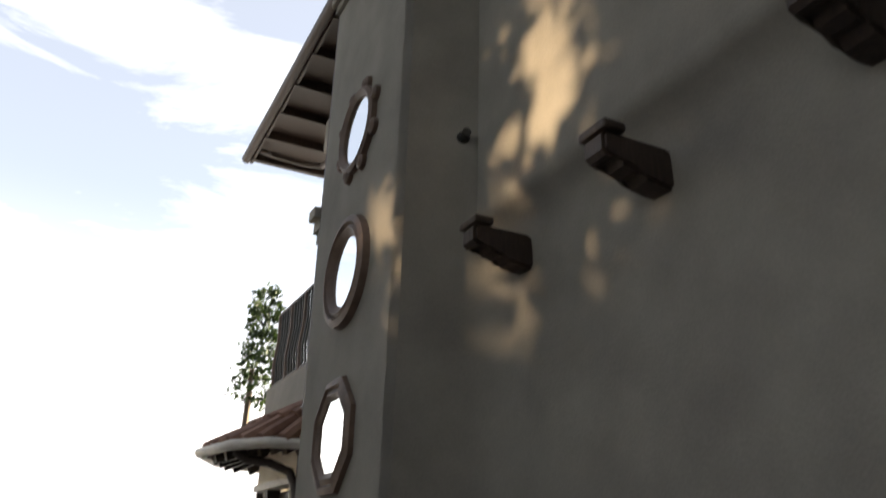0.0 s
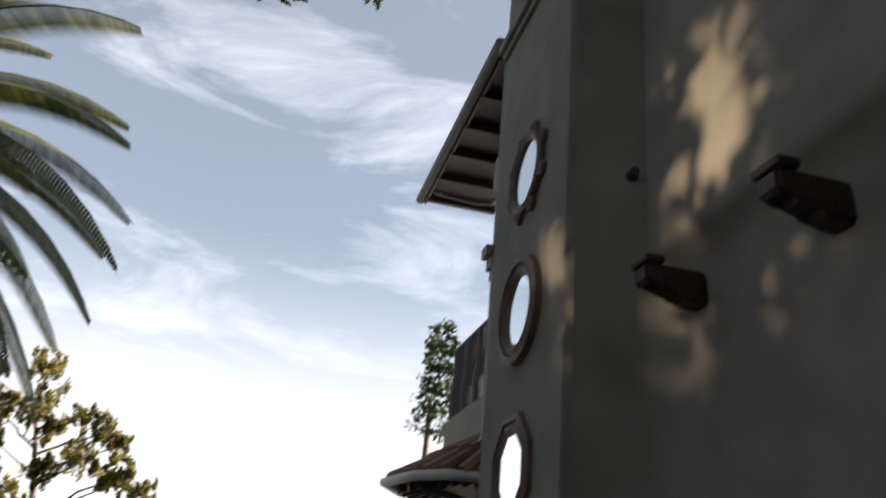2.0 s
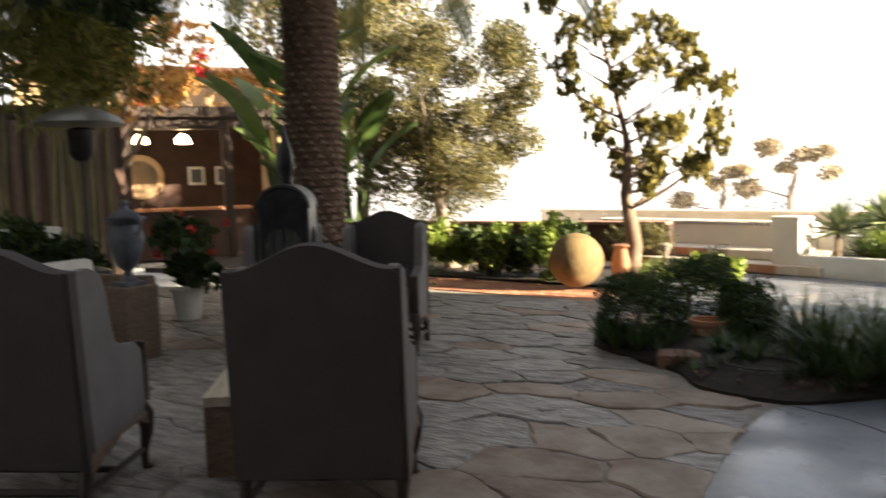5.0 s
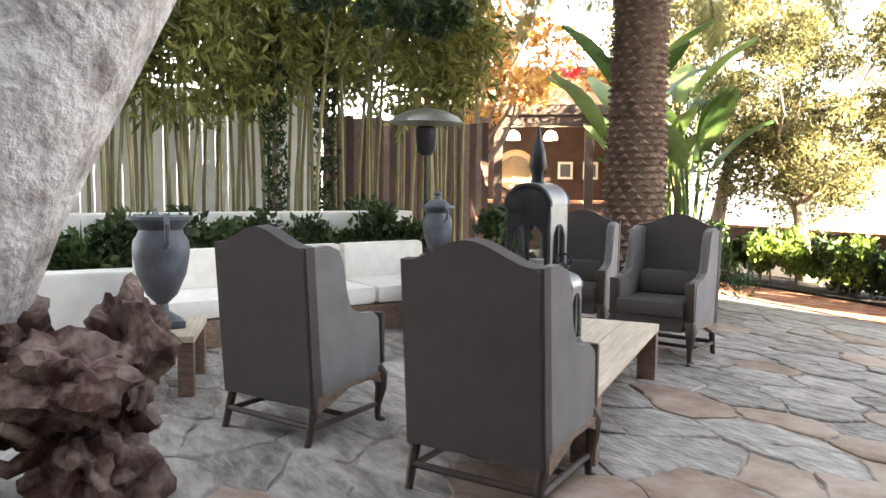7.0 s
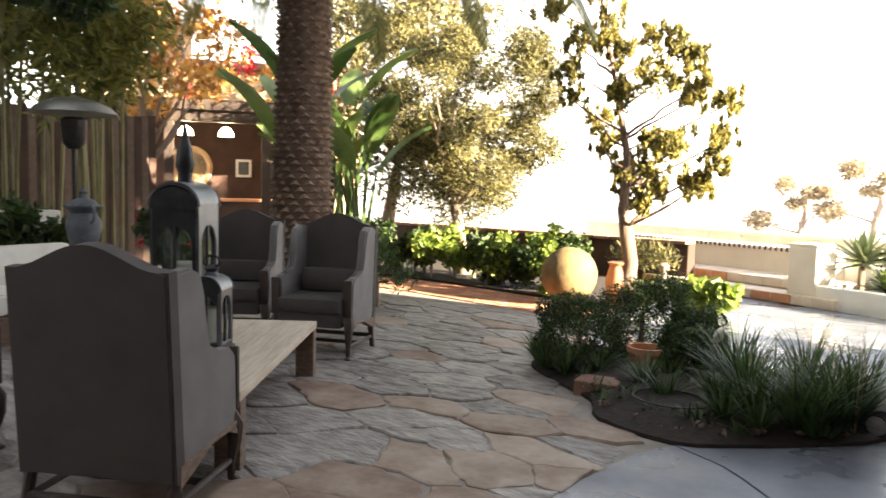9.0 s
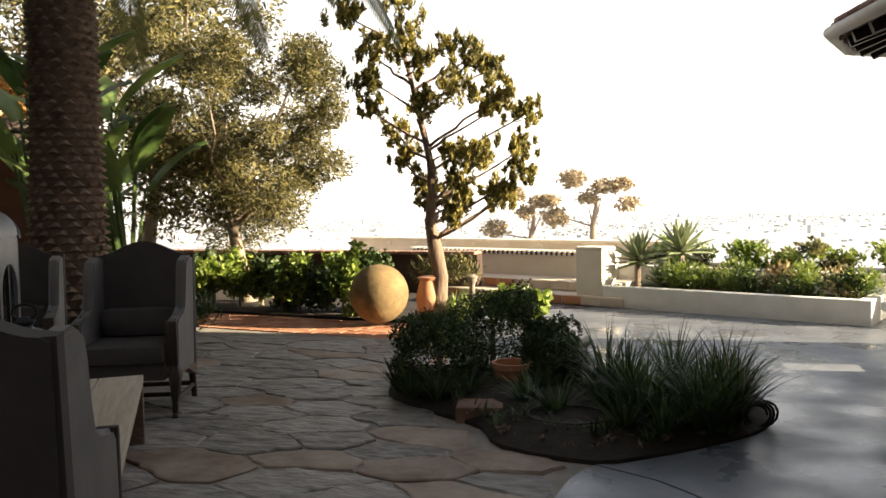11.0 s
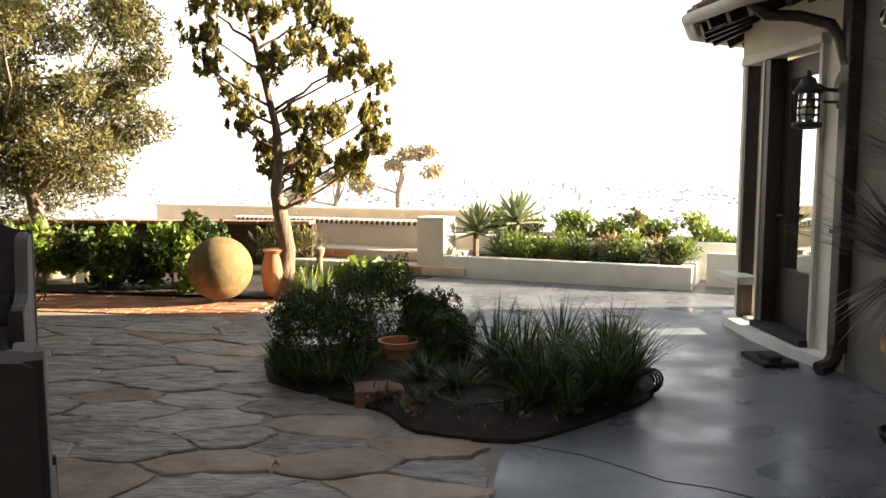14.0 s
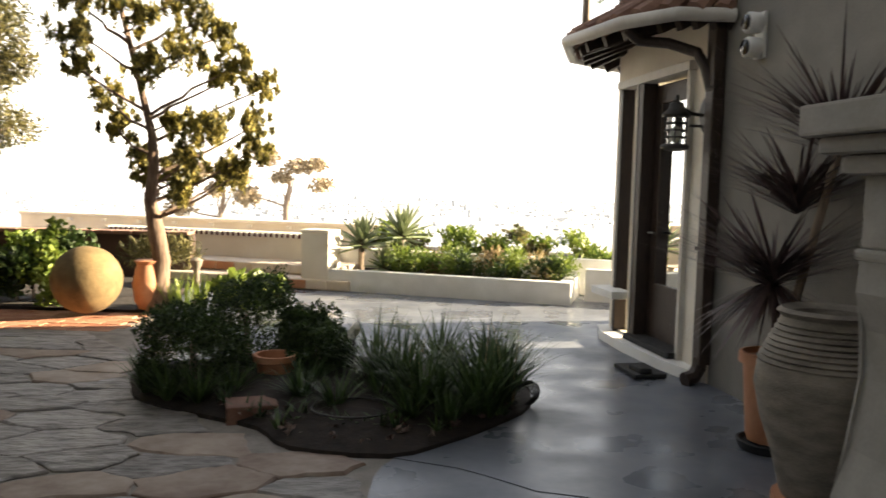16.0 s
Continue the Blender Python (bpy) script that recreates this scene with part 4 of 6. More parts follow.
# ---- pedestal, jar and potted plants beside the house ----
def build_mantel():
    m = pose(1.54, 5.2, 0, 0, 0, 5) @ Matrix.Diagonal((1, 1, 1.02, 1))
    t = thing("outdoor_fireplace", "grey cast-stone outdoor fireplace with a moulded mantel shelf", "fireplace", m)
    y0, y1 = -1.62, 0.12

    def slab(x, z, h, b=0.012, e=0.0):
        return B(((x + 0.02) / 2, (y0 + y1) / 2, z + h / 2), (0.02 - x, y1 - y0 + e, h), None, b)

    part("shelf", slab(-0.38, 1.58, 0.11), M_STONE, t, "", False)
    part("moulding", slab(-0.33, 1.52, 0.06, 0.02, -0.08), M_STONE, t, "", False)
    part("moulding", slab(-0.27, 1.45, 0.07, 0.03, -0.16), M_STONE, t, "", False)
    part("frieze", slab(-0.2, 1.2, 0.25, 0.01, -0.26), M_STONE, t, "", False)
    part("moulding", slab(-0.22, 1.16, 0.04, 0.012, -0.24), M_STONE, t, "", False)
    part("hearth", B((-0.24, (y0 + y1) / 2, 0.05), (0.5, y1 - y0 - 0.1, 0.1), None, 0.015), M_STONE, t, "", False)
    # flat panel; the recess's dark is put into its black colour
    part("firebox", B((-0.01, (y0 + y1) / 2, 0.6), (0.03, 0.8, 1.1)), M_RUBBER, t, "flat black panel for the firebox recess", False)
    for y in (y1 - 0.28, y0 + 0.28):
        prof = [(-0.02, 1.17), (-0.21, 1.17), (-0.215, 1.05), (-0.17, 0.92), (-0.16, 0.75), (-0.2, 0.5), (-0.26, 0.34), (-0.28, 0.22), (-0.26, 0.1), (-0.02, 0.1)]
        part("console", extrude_profile(prof, 0.3, Matrix.Translation((0, y - 0.15, 0)), 0.012), M_STONE, t, "", False)


def build_big_jar():
    t = thing("clay_urn", "tall weathered ribbed clay oil jar on a dark foot", "jar", pose(1.66, 5.82, 0))
    prof = [(0.15, 0.05), (0.17, 0.1), (0.21, 0.3), (0.27, 0.52), (0.3, 0.7), (0.29, 0.82)]
    for i in range(8):
        z = 0.84 + i * 0.03
        r = 0.285 - 0.011 * i
        prof += [(r, z), (r + 0.008, z + 0.012), (r - 0.002, z + 0.024)]
    prof += [(0.2, 1.1), (0.22, 1.13), (0.2, 1.15), (0.16, 1.12), (0.15, 1.0)]
    part("body", lathe([(r, z * 0.79) for r, z in prof], 36), M_CLAY, t)
    part("foot", lathe([(0.2, 0), (0.2, 0.05), (0.15, 0.055)], 24), M_TERRA, t)


def build_dracaena(x, y, seed, label):
    t = thing("potted_dracaena", label, "plant", pose(x, y, 0))
    prof = [(0.11, 0.05), (0.12, 0.08), (0.15, 0.46), (0.155, 0.48), (0.175, 0.485), (0.175, 0.54), (0.155, 0.545), (0.15, 0.51)]
    part("pot", lathe(prof, 28), M_TERRA, t, "terracotta pot")
    part("saucer", lathe([(0.15, 0.0), (0.17, 0.05), (0.155, 0.055), (0.14, 0.03)], 24), M_RUBBER, t)
    part("soil", lathe([(0.14, 0.46), (0.14, 0.5)], 20), M_SOIL, t)
    part("stem", tube([(0, 0, 0.48), (0.01, 0.0, 0.7), (-0.02, 0.02, 0.92)], [0.03, 0.028, 0.024], 8), M_BARK, t)
    part("stem", tube([(0.02, 0, 0.48), (0.12, -0.05, 1.0), (0.2, -0.16, 1.62)], [0.028, 0.025, 0.02], 8), M_BARK, t)
    for i, (px, py, h, L, rise) in enumerate(((-0.02, 0.02, 0.9, 0.6, 0.5), (0.2, -0.16, 1.62, 0.6, 0.6), (0.15, 0.1, 1.3, 0.5, 0.6))):
        blades("leaf_head", [(px, py, h)], 230, L * 1.25, 0.018, M_DRAC, t, 0.14, 2.2, seed + i, 0.14, rise)
    blades("leaf_skirt", [(-0.02, 0.02, 0.88)], 110, 0.56, 0.018, M_DRAC, t, 0.35, 1.6, seed + 5, 0.06, -0.5)


build_mantel()
build_big_jar()
build_dracaena(1.84, 6.6, 21, "spiky bronze dracaena in a terracotta pot by the wall")


# ---- lounge furniture ----
def build_chair():
    t = thing("wing_chair", "grey linen wing chair with cabriole wooden legs", "chair", group="chairs round the low table")
    w, d = 0.7, 0.56
    # back: camel-top outline, raked a little (front of the chair is +y)
    pts = [(-w / 2, 0.2), (-w / 4, 0.225), (0, 0.2), (w / 4, 0.225), (w / 2, 0.2), (w / 2, 1.06)]
    for i in range(1, 20):
        k = 1 - i / 20
        x = -w / 2 + w * k
        s = abs(2 * k - 1)
        pts.append((x, 1.06 + 0.1 * (0.5 + 0.5 * math.cos(math.pi * min(1, s * 1.12))) ** 0.9))
    pts.append((-w / 2, 1.06))
    m = pose(0, 0, 0, 4, 0, 0)
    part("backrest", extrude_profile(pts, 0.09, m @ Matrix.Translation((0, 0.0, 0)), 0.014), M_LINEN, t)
    # wings and arms, one outline a side
    side = [(0.05, 0.25), (0.2, 0.28), (d - 0.12, 0.31), (d, 0.28), (d, 0.62), (d - 0.04, 0.66), (0.36, 0.665), (0.3, 0.7), (0.27, 0.8), (0.28, 0.95), (0.25, 1.03), (0.17, 1.06), (0.02, 1.05)]
    for sx in (-1, 1):
        bm = bmesh.new()
        lo = [bm.verts.new((sx * (w / 2 - 0.004), y - 0.055 * (z - 0.34), z)) for y, z in side]
        hi = [bm.verts.new((sx * (w / 2 - 0.075), y - 0.055 * (z - 0.34), z)) for y, z in side]
        n = len(side)
        f0, f1 = bm.faces.new(lo), bm.faces.new(hi[::-1])
        for i in range(n):
            bm.faces.new((lo[i], hi[i], hi[(i + 1) % n], lo[(i + 1) % n]))
        bmesh.ops.bevel(bm, geom=list(f0.edges) + list(f1.edges), offset=0.014, segments=2, affect="EDGES")
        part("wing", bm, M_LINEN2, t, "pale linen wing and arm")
        part("arm_post", B((sx * (w / 2 - 0.04), d + 0.012, 0.5), (0.075, 0.03, 0.3), None, 0.01), M_DARKWOOD, t)
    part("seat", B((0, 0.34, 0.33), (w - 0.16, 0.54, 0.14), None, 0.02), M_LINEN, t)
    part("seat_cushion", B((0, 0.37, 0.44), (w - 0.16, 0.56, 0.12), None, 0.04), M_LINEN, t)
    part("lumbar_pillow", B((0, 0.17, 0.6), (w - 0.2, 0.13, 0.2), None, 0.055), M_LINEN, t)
    # shaped front and side rails
    for sx in (-1, 1):
        pr = [(0.02, 0.27), (d + 0.012, 0.31), (d + 0.012, 0.23), (d - 0.1, 0.28), (d * 0.5, 0.275), (0.14, 0.22), (0.02, 0.18)]
        bm = bmesh.new()
        lo = [bm.verts.new((sx * (w / 2 + 0.004), y, z)) for y, z in pr]
        hi = [bm.verts.new((sx * (w / 2 - 0.05), y, z)) for y, z in pr]
        n = len(pr)
        bm.faces.new(lo), bm.faces.new(hi[::-1])
        for i in range(n):
            bm.faces.new((lo[i], hi[i], hi[(i + 1) % n], lo[(i + 1) % n]))
        part("side_rail", bm, M_OLDWOOD, t, "", False)
        # cabriole front leg and raked back leg
        part("leg", tube([(sx * 0.31, d - 0.02, 0.34), (sx * 0.325, d + 0.01, 0.28), (sx * 0.325, d + 0.02, 0.2), (sx * 0.315, d - 0.0, 0.1), (sx * 0.315, d + 0.0, 0.03), (sx * 0.32, d + 0.03, 0.0)], [0.04, 0.045, 0.034, 0.02, 0.018, 0.028], 8), M_DARKWOOD, t)
        part("leg", tube([(sx * 0.32, 0.05, 0.36), (sx * 0.32, 0.03, 0.2), (sx * 0.32, -0.03, 0.0)], [0.03, 0.026, 0.02], 8), M_DARKWOOD, t)
        part("stretcher", tube([(sx * 0.32, 0.0, 0.1), (sx * 0.315, d - 0.02, 0.11)], 0.016, 8), M_DARKWOOD, t)
    part("stretcher", tube([(-0.315, 0.3, 0.1), (0.315, 0.3, 0.1)], 0.016, 8), M_DARKWOOD, t)
    part("stretcher", tube([(-0.315, 0.0, 0.11), (0.315, 0.0, 0.11)], 0.018, 8), M_DARKWOOD, t)
    part("front_rail", B((0, d, 0.33), (w - 0.08, 0.03, 0.06), None, 0.01), M_OLDWOOD, t, "", False)
    return t


def facing(x, y, fx, fy):
    return pose(x, y, 0, 0, 0, math.degrees(math.atan2(-fx, fy)))


def build_low_table():
    t = thing("low_table", "long low coffee table of bleached planks", "table", pose(-2.685, 5.16, 0, 0, 0, 126.9))
    L, W = 1.98, 1.0
    for i in range(4):
        part("plank", B((0, -W / 2 + W / 8 + i * W / 4, 0.375), (L + 0.004 * (i % 2), W / 4 - 0.006, 0.05), None, 0.005), M_TABLE, t, "", False)
    for sx in (-1, 1):
        for sy in (-1, 1):
            part("leg", B((sx * (L / 2 - 0.06), sy * (W / 2 - 0.07), 0.175), (0.1, 0.13, 0.35), None, 0.006), M_OLDWOOD, t, "", False)
        part("apron", B((sx * (L / 2 - 0.06), 0, 0.31), (0.05, W - 0.3, 0.08), None, 0.004), M_OLDWOOD, t, "", False)


def build_lantern(name, label, x, y, z, w, h, rz, candle):
    t = thing(name, label, "lantern", pose(x, y, z, 0, 0, rz))
    part("base", B((0, 0, 0.02), (w, w, 0.04), None, 0.006), M_METAL, t, "", False)
    part("base", B((0, 0, 0.05), (w * 0.88, w * 0.88, 0.03), None, 0.006), M_METAL, t, "", False)
    body = h * 0.62
    # four arched sides and a vaulted top
    for i in range(4):
        mm = pose(0, 0, 0, 0, 0, 90 * i)
        hw = w * 0.44
        inner = [(-hw * 0.74, 0.07)] + [(-hw * 0.74 * math.cos(math.pi * k / 10), body * 0.78 + hw * 0.74 * 1.1 * math.sin(math.pi * k / 10)) for k in range(11)] + [(hw * 0.74, 0.07)]
        bm = bmesh.new()
        outer = [(-hw, 0.06), (-hw, body * 1.12), (hw, body * 1.12), (hw, 0.06)]
        es = []
        for loop in (outer, inner):
            vs = [bm.verts.new((px, -hw, pz)) for px, pz in loop]
            es += [bm.edges.new((vs[j], vs[(j + 1) % len(vs)])) for j in range(len(vs))]
        bmesh.ops.triangle_fill(bm, use_beauty=True, edges=es)
        ex = bmesh.ops.extrude_face_region(bm, geom=list(bm.faces))
        bmesh.ops.translate(bm, verts=[v for v in ex["geom"] if isinstance(v, bmesh.types.BMVert)], vec=(0, 0.018, 0))
        bmesh.ops.transform(bm, matrix=mm, verts=bm.verts)
        part("arched_side", bm, M_METAL if i % 2 == 0 else M_ZINC, t, "", False)
        part("mullion", B((0, -hw + 0.01, body * 0.5), (0.016, 0.014, body * 0.9), mm), M_METAL, t, "", False)
        part("pane", B((0, -hw + 0.022, body * 0.5), (hw * 1.6, 0.004, body), mm), M_PANE, t, "", False)
    n = 12
    hw = w * 0.45
    bm = bmesh.new()
    lo, hi = [], []
    for k in range(n + 1):
        a = math.pi * k / n
        lo.append(bm.verts.new((-hw * math.cos(a), -hw, body * 1.1 + hw * 0.85 * math.sin(a))))
        hi.append(bm.verts.new((-hw * math.cos(a), hw, body * 1.1 + hw * 0.85 * math.sin(a))))
    for k in range(n):
        bm.faces.new((lo[k], lo[k + 1], hi[k + 1], hi[k]))
    bm.faces.new(lo), bm.faces.new(hi[::-1])
    part("vault", bm, M_ZINC, t, "zinc barrel-vaulted lid")
    top = body * 1.1 + hw * 0.85
    for sy in (-1, 1):
        rim = bmesh.new()
        tube([(-hw * 0.97 * math.cos(math.pi * k / n), sy * hw, body * 1.08 + hw * 0.85 * math.sin(math.pi * k / n)) for k in range(n + 1)], w * 0.045, 6, rim)
        part("arch_rim", rim, M_METAL, t)
        cap = bmesh.new()
        cap.faces.new([cap.verts.new((-hw * 0.95 * math.cos(math.pi * k / n), sy * (hw + 0.006), body * 1.06 + hw * 0.85 * math.sin(math.pi * k / n))) for k in range(n + 1)])
        ex = bmesh.ops.extrude_face_region(cap, geom=list(cap.faces))
        bmesh.ops.translate(cap, verts=[v for v in ex["geom"] if isinstance(v, bmesh.types.BMVert)], vec=(0, sy * 0.008, 0))
        part("tympanum", cap, M_METAL, t, "black arched end plate", False)
    if h > 1:
        part("spire", lathe([(0.045, top), (0.04, top + 0.05), (0.06, top + 0.1), (0.045, top + 0.2), (0.02, top + 0.28), (0.008, top + 0.36)], 14), M_METAL, t)
    part("finial", lathe([(0.05, top - 0.02), (0.03, top + 0.02), (0.045, top + 0.04), (0.015, top + 0.06)], 12), M_METAL, t)
    bm = bmesh.new()
    tube([(0.05 * math.cos(2 * math.pi * i / 14), 0, top + 0.08 + 0.035 * math.sin(2 * math.pi * i / 14)) for i in range(15)], 0.007, 6, bm)
    part("ring", bm, M_METAL, t)
    part("candle", lathe([(w * 0.2, 0.065), (w * 0.2, candle), (w * 0.16, candle + 0.01)], 18), M_CANDLE, t, "thick white candle")


def build_urn(x, y, z, s, label):
    t = thing("lidded_urn", label, "urn", pose(x, y, z) @ Matrix.Diagonal((s, s, s, 1)))
    part("base", B((0, 0, 0.025), (0.26, 0.26, 0.05), None, 0.01), M_BLUEGREY, t, "", False)
    part("stem", lathe([(0.11, 0.05), (0.1, 0.07), (0.045, 0.11), (0.04, 0.16), (0.07, 0.19)], 20), M_BLUEGREY, t)
    part("body", lathe([(0.06, 0.18), (0.1, 0.22), (0.16, 0.36), (0.185, 0.5), (0.18, 0.58), (0.15, 0.63), (0.14, 0.66), (0.17, 0.7), (0.21, 0.73), (0.21, 0.75), (0.15, 0.745)], 28), M_BLUEGREY, t)
    for sx in (-1, 1):
        part("handle", tube([(sx * 0.17, 0, 0.55), (sx * 0.24, 0, 0.6), (sx * 0.25, 0, 0.7), (sx * 0.2, 0, 0.76), (sx * 0.15, 0, 0.72)], 0.018, 8), M_BLUEGREY, t)
    return t


def build_sofa():
    t = thing("garden_sofa", "long white-cushioned garden sofa against planting", "sofa", pose(-5.75, 4.6, 0, 0, 0, 6))
    part("frame", B((0, 0, 0.13), (0.85, 3.0, 0.26), None, 0.015), M_OLDWOOD, t, "", False)
    for i in range(3):
        part("seat_cushion", B((0.05, -1.0 + i, 0.35), (0.78, 0.98, 0.17), None, 0.05), M_CUSHION, t)
        part("back_cushion", B((-0.3, -1.0 + i, 0.62), (0.2, 0.97, 0.4), pose(0, 0, 0, 0, -6, 0), 0.06), M_CUSHION, t)
    part("arm", B((0, 1.48, 0.36), (0.85, 0.12, 0.55), None, 0.02), M_OLDWOOD, t, "", False)
    w = thing("seat_wall", "low white plastered wall behind the lounge", "wall", kind="structure")
    part("wall", B((-6.6, 2.2, 0.26), (0.3, 3.4, 0.6), None, 0.02), M_WHITE, w, "", False)
    part("wall", B((-7.7, 3.6, 0.5), (0.3, 6.0, 1.1), None, 0.02), M_WHITE, w, "", False)
    part("soil", B((-7.15, 3.6, 0.15), (0.85, 6.0, 0.5)), M_SOIL, w, "", False)


def build_side_table():
    t = thing("side_table", "square rough wooden side table holding an urn", "table", pose(-4.3, 2.95, 0, 0, 0, -18))
    for i in range(4):
        part("plank", B((0, -0.27 + 0.18 * i, 0.385), (0.74, 0.175, 0.045), None, 0.006), M_TABLE, t, "", False)
    part("apron", B((0, -0.33, 0.32), (0.7, 0.04, 0.09)), M_OLDWOOD, t, "", False)
    part("apron", B((0.33, 0, 0.32), (0.04, 0.66, 0.088)), M_OLDWOOD, t, "", False)
    for sx in (-1, 1):
        for sy in (-1, 1):
            part("leg", B((sx * 0.31, sy * 0.3, 0.18), (0.1, 0.1, 0.36), None, 0.008), M_OLDWOOD, t, "", False)


def build_root():
    t = thing("driftwood_root", "gnarled weathered driftwood root mass on the stones", "driftwood")
    r = random.Random(5)
    for i in range(9):
        bm = bmesh.new()
        bmesh.ops.create_icosphere(bm, subdivisions=4, radius=1.0)
        sx, sy, sz = r.uniform(0.14, 0.26), r.uniform(0.14, 0.26), r.uniform(0.14, 0.26)
        c = Vector((-2.55 + r.uniform(-0.22, 0.3), 2.35 + r.uniform(-0.3, 0.28), 0.12 + 0.075 * i))
        for v in bm.verts:
            n = noise.noise(v.co * 1.8 + Vector((i * 9, 0, 0))) + 0.5 * noise.noise(v.co * 4.5 + Vector((i, 3, 0)))
            v.co = c + Vector((v.co.x * sx, v.co.y * sy, v.co.z * sz)) * (1 + 0.55 * n)
        part("knot", bm, M_DRIFT, t)
    for i in range(7):
        a = r.uniform(0, 6.28)
        p = Vector((-2.5, 2.4, r.uniform(0.1, 0.6)))
        pts, rr = [], []
        for k in range(6):
            pts.append(p.copy())
            rr.append(0.07 * (1 - k / 6) + 0.012)
            p = p + Vector((math.cos(a) * 0.1, math.sin(a) * 0.1, r.uniform(-0.05, 0.07)))
            a += r.uniform(-0.6, 0.6)
            p.z = max(0.03, p.z)
        part("root", tube(pts, rr, 8), M_DRIFT, t)


def build_heater():
    t = thing("patio_heater", "tall steel mushroom patio heater", "heater", pose(-6.72, 6.35, 0))
    part("base", lathe([(0.23, 0), (0.23, 0.5), (0.2, 0.62), (0.05, 0.66)], 24), M_METAL, t)
    part("pole", lathe([(0.022, 0.6), (0.022, 1.75)], 12), M_METAL, t)
    part("burner", lathe([(0.06, 1.72), (0.11, 1.78), (0.13, 2.02), (0.1, 2.05)], 20), M_METAL, t)
    part("hood", lathe([(0.42, 2.08), (0.43, 2.09), (0.36, 2.16), (0.2, 2.23), (0.04, 2.26), (0.02, 2.28)], 32), M_STEEL, t)


chair = build_chair()
chair.matrix_world = facing(-1.63, 3.92, -0.48, 0.877)
copy_thing(chair, facing(-2.9, 3.38, -0.45, 0.893))
copy_thing(chair, facing(-3.55, 7.1, 0.42, -0.91))
copy_thing(chair, facing(-4.62, 6.95, 0.6, -0.8))
build_low_table()
build_lantern("lantern", "tall dark metal arched lantern with white candles", -2.9, 5.16, 0.4, 0.35, 1.28, 32, 0.5)
build_lantern("lantern", "small dark metal arched lantern with a candle", -2.54, 5.1, 0.4, 0.21, 0.56, 32, 0.26)
build_sofa()
build_side_table()
build_urn(-4.25, 3.05, 0.41, 1.0, "blue-grey glazed urn with scrolled handles")
build_root()
build_heater()
ped = thing("plinth_block", "low wooden stand under a lidded urn", "stand", pose(-5.15, 5.65, 0))
part("block", B((0, 0, 0.31), (0.32, 0.32, 0.62), None, 0.01), M_OLDWOOD, ped, "", False)
u = build_urn(-5.15, 5.65, 0.62, 0.76, "blue-grey lidded urn on a stand")
part("lid", lathe([(0.16, 0.75), (0.12, 0.8), (0.05, 0.83), (0.035, 0.87), (0.05, 0.9), (0.02, 0.94)], 20), M_BLUEGREY, u, "domed lid with a finial")


# ---- planting ----
def limb(bm, a, b, r0, r1, bend, seed, seg=7):
    r = random.Random(seed)
    a, b = Vector(a), Vector(b)
    pts, rr = [], []
    off = Vector((r.uniform(-1, 1), r.uniform(-1, 1), r.uniform(-0.3, 0.3))) * bend
    for i in range(7):
        k = i / 6
        pts.append(a.lerp(b, k) + off * math.sin(math.pi * k) + Vector((noise.noise(Vector((k * 5, seed, 0))), noise.noise(Vector((k * 5, seed, 5))), 0)) * bend * 0.5 * (0 < i < 6))
        rr.append(r0 + (r1 - r0) * k)
    return tube(pts, rr, seg, bm)


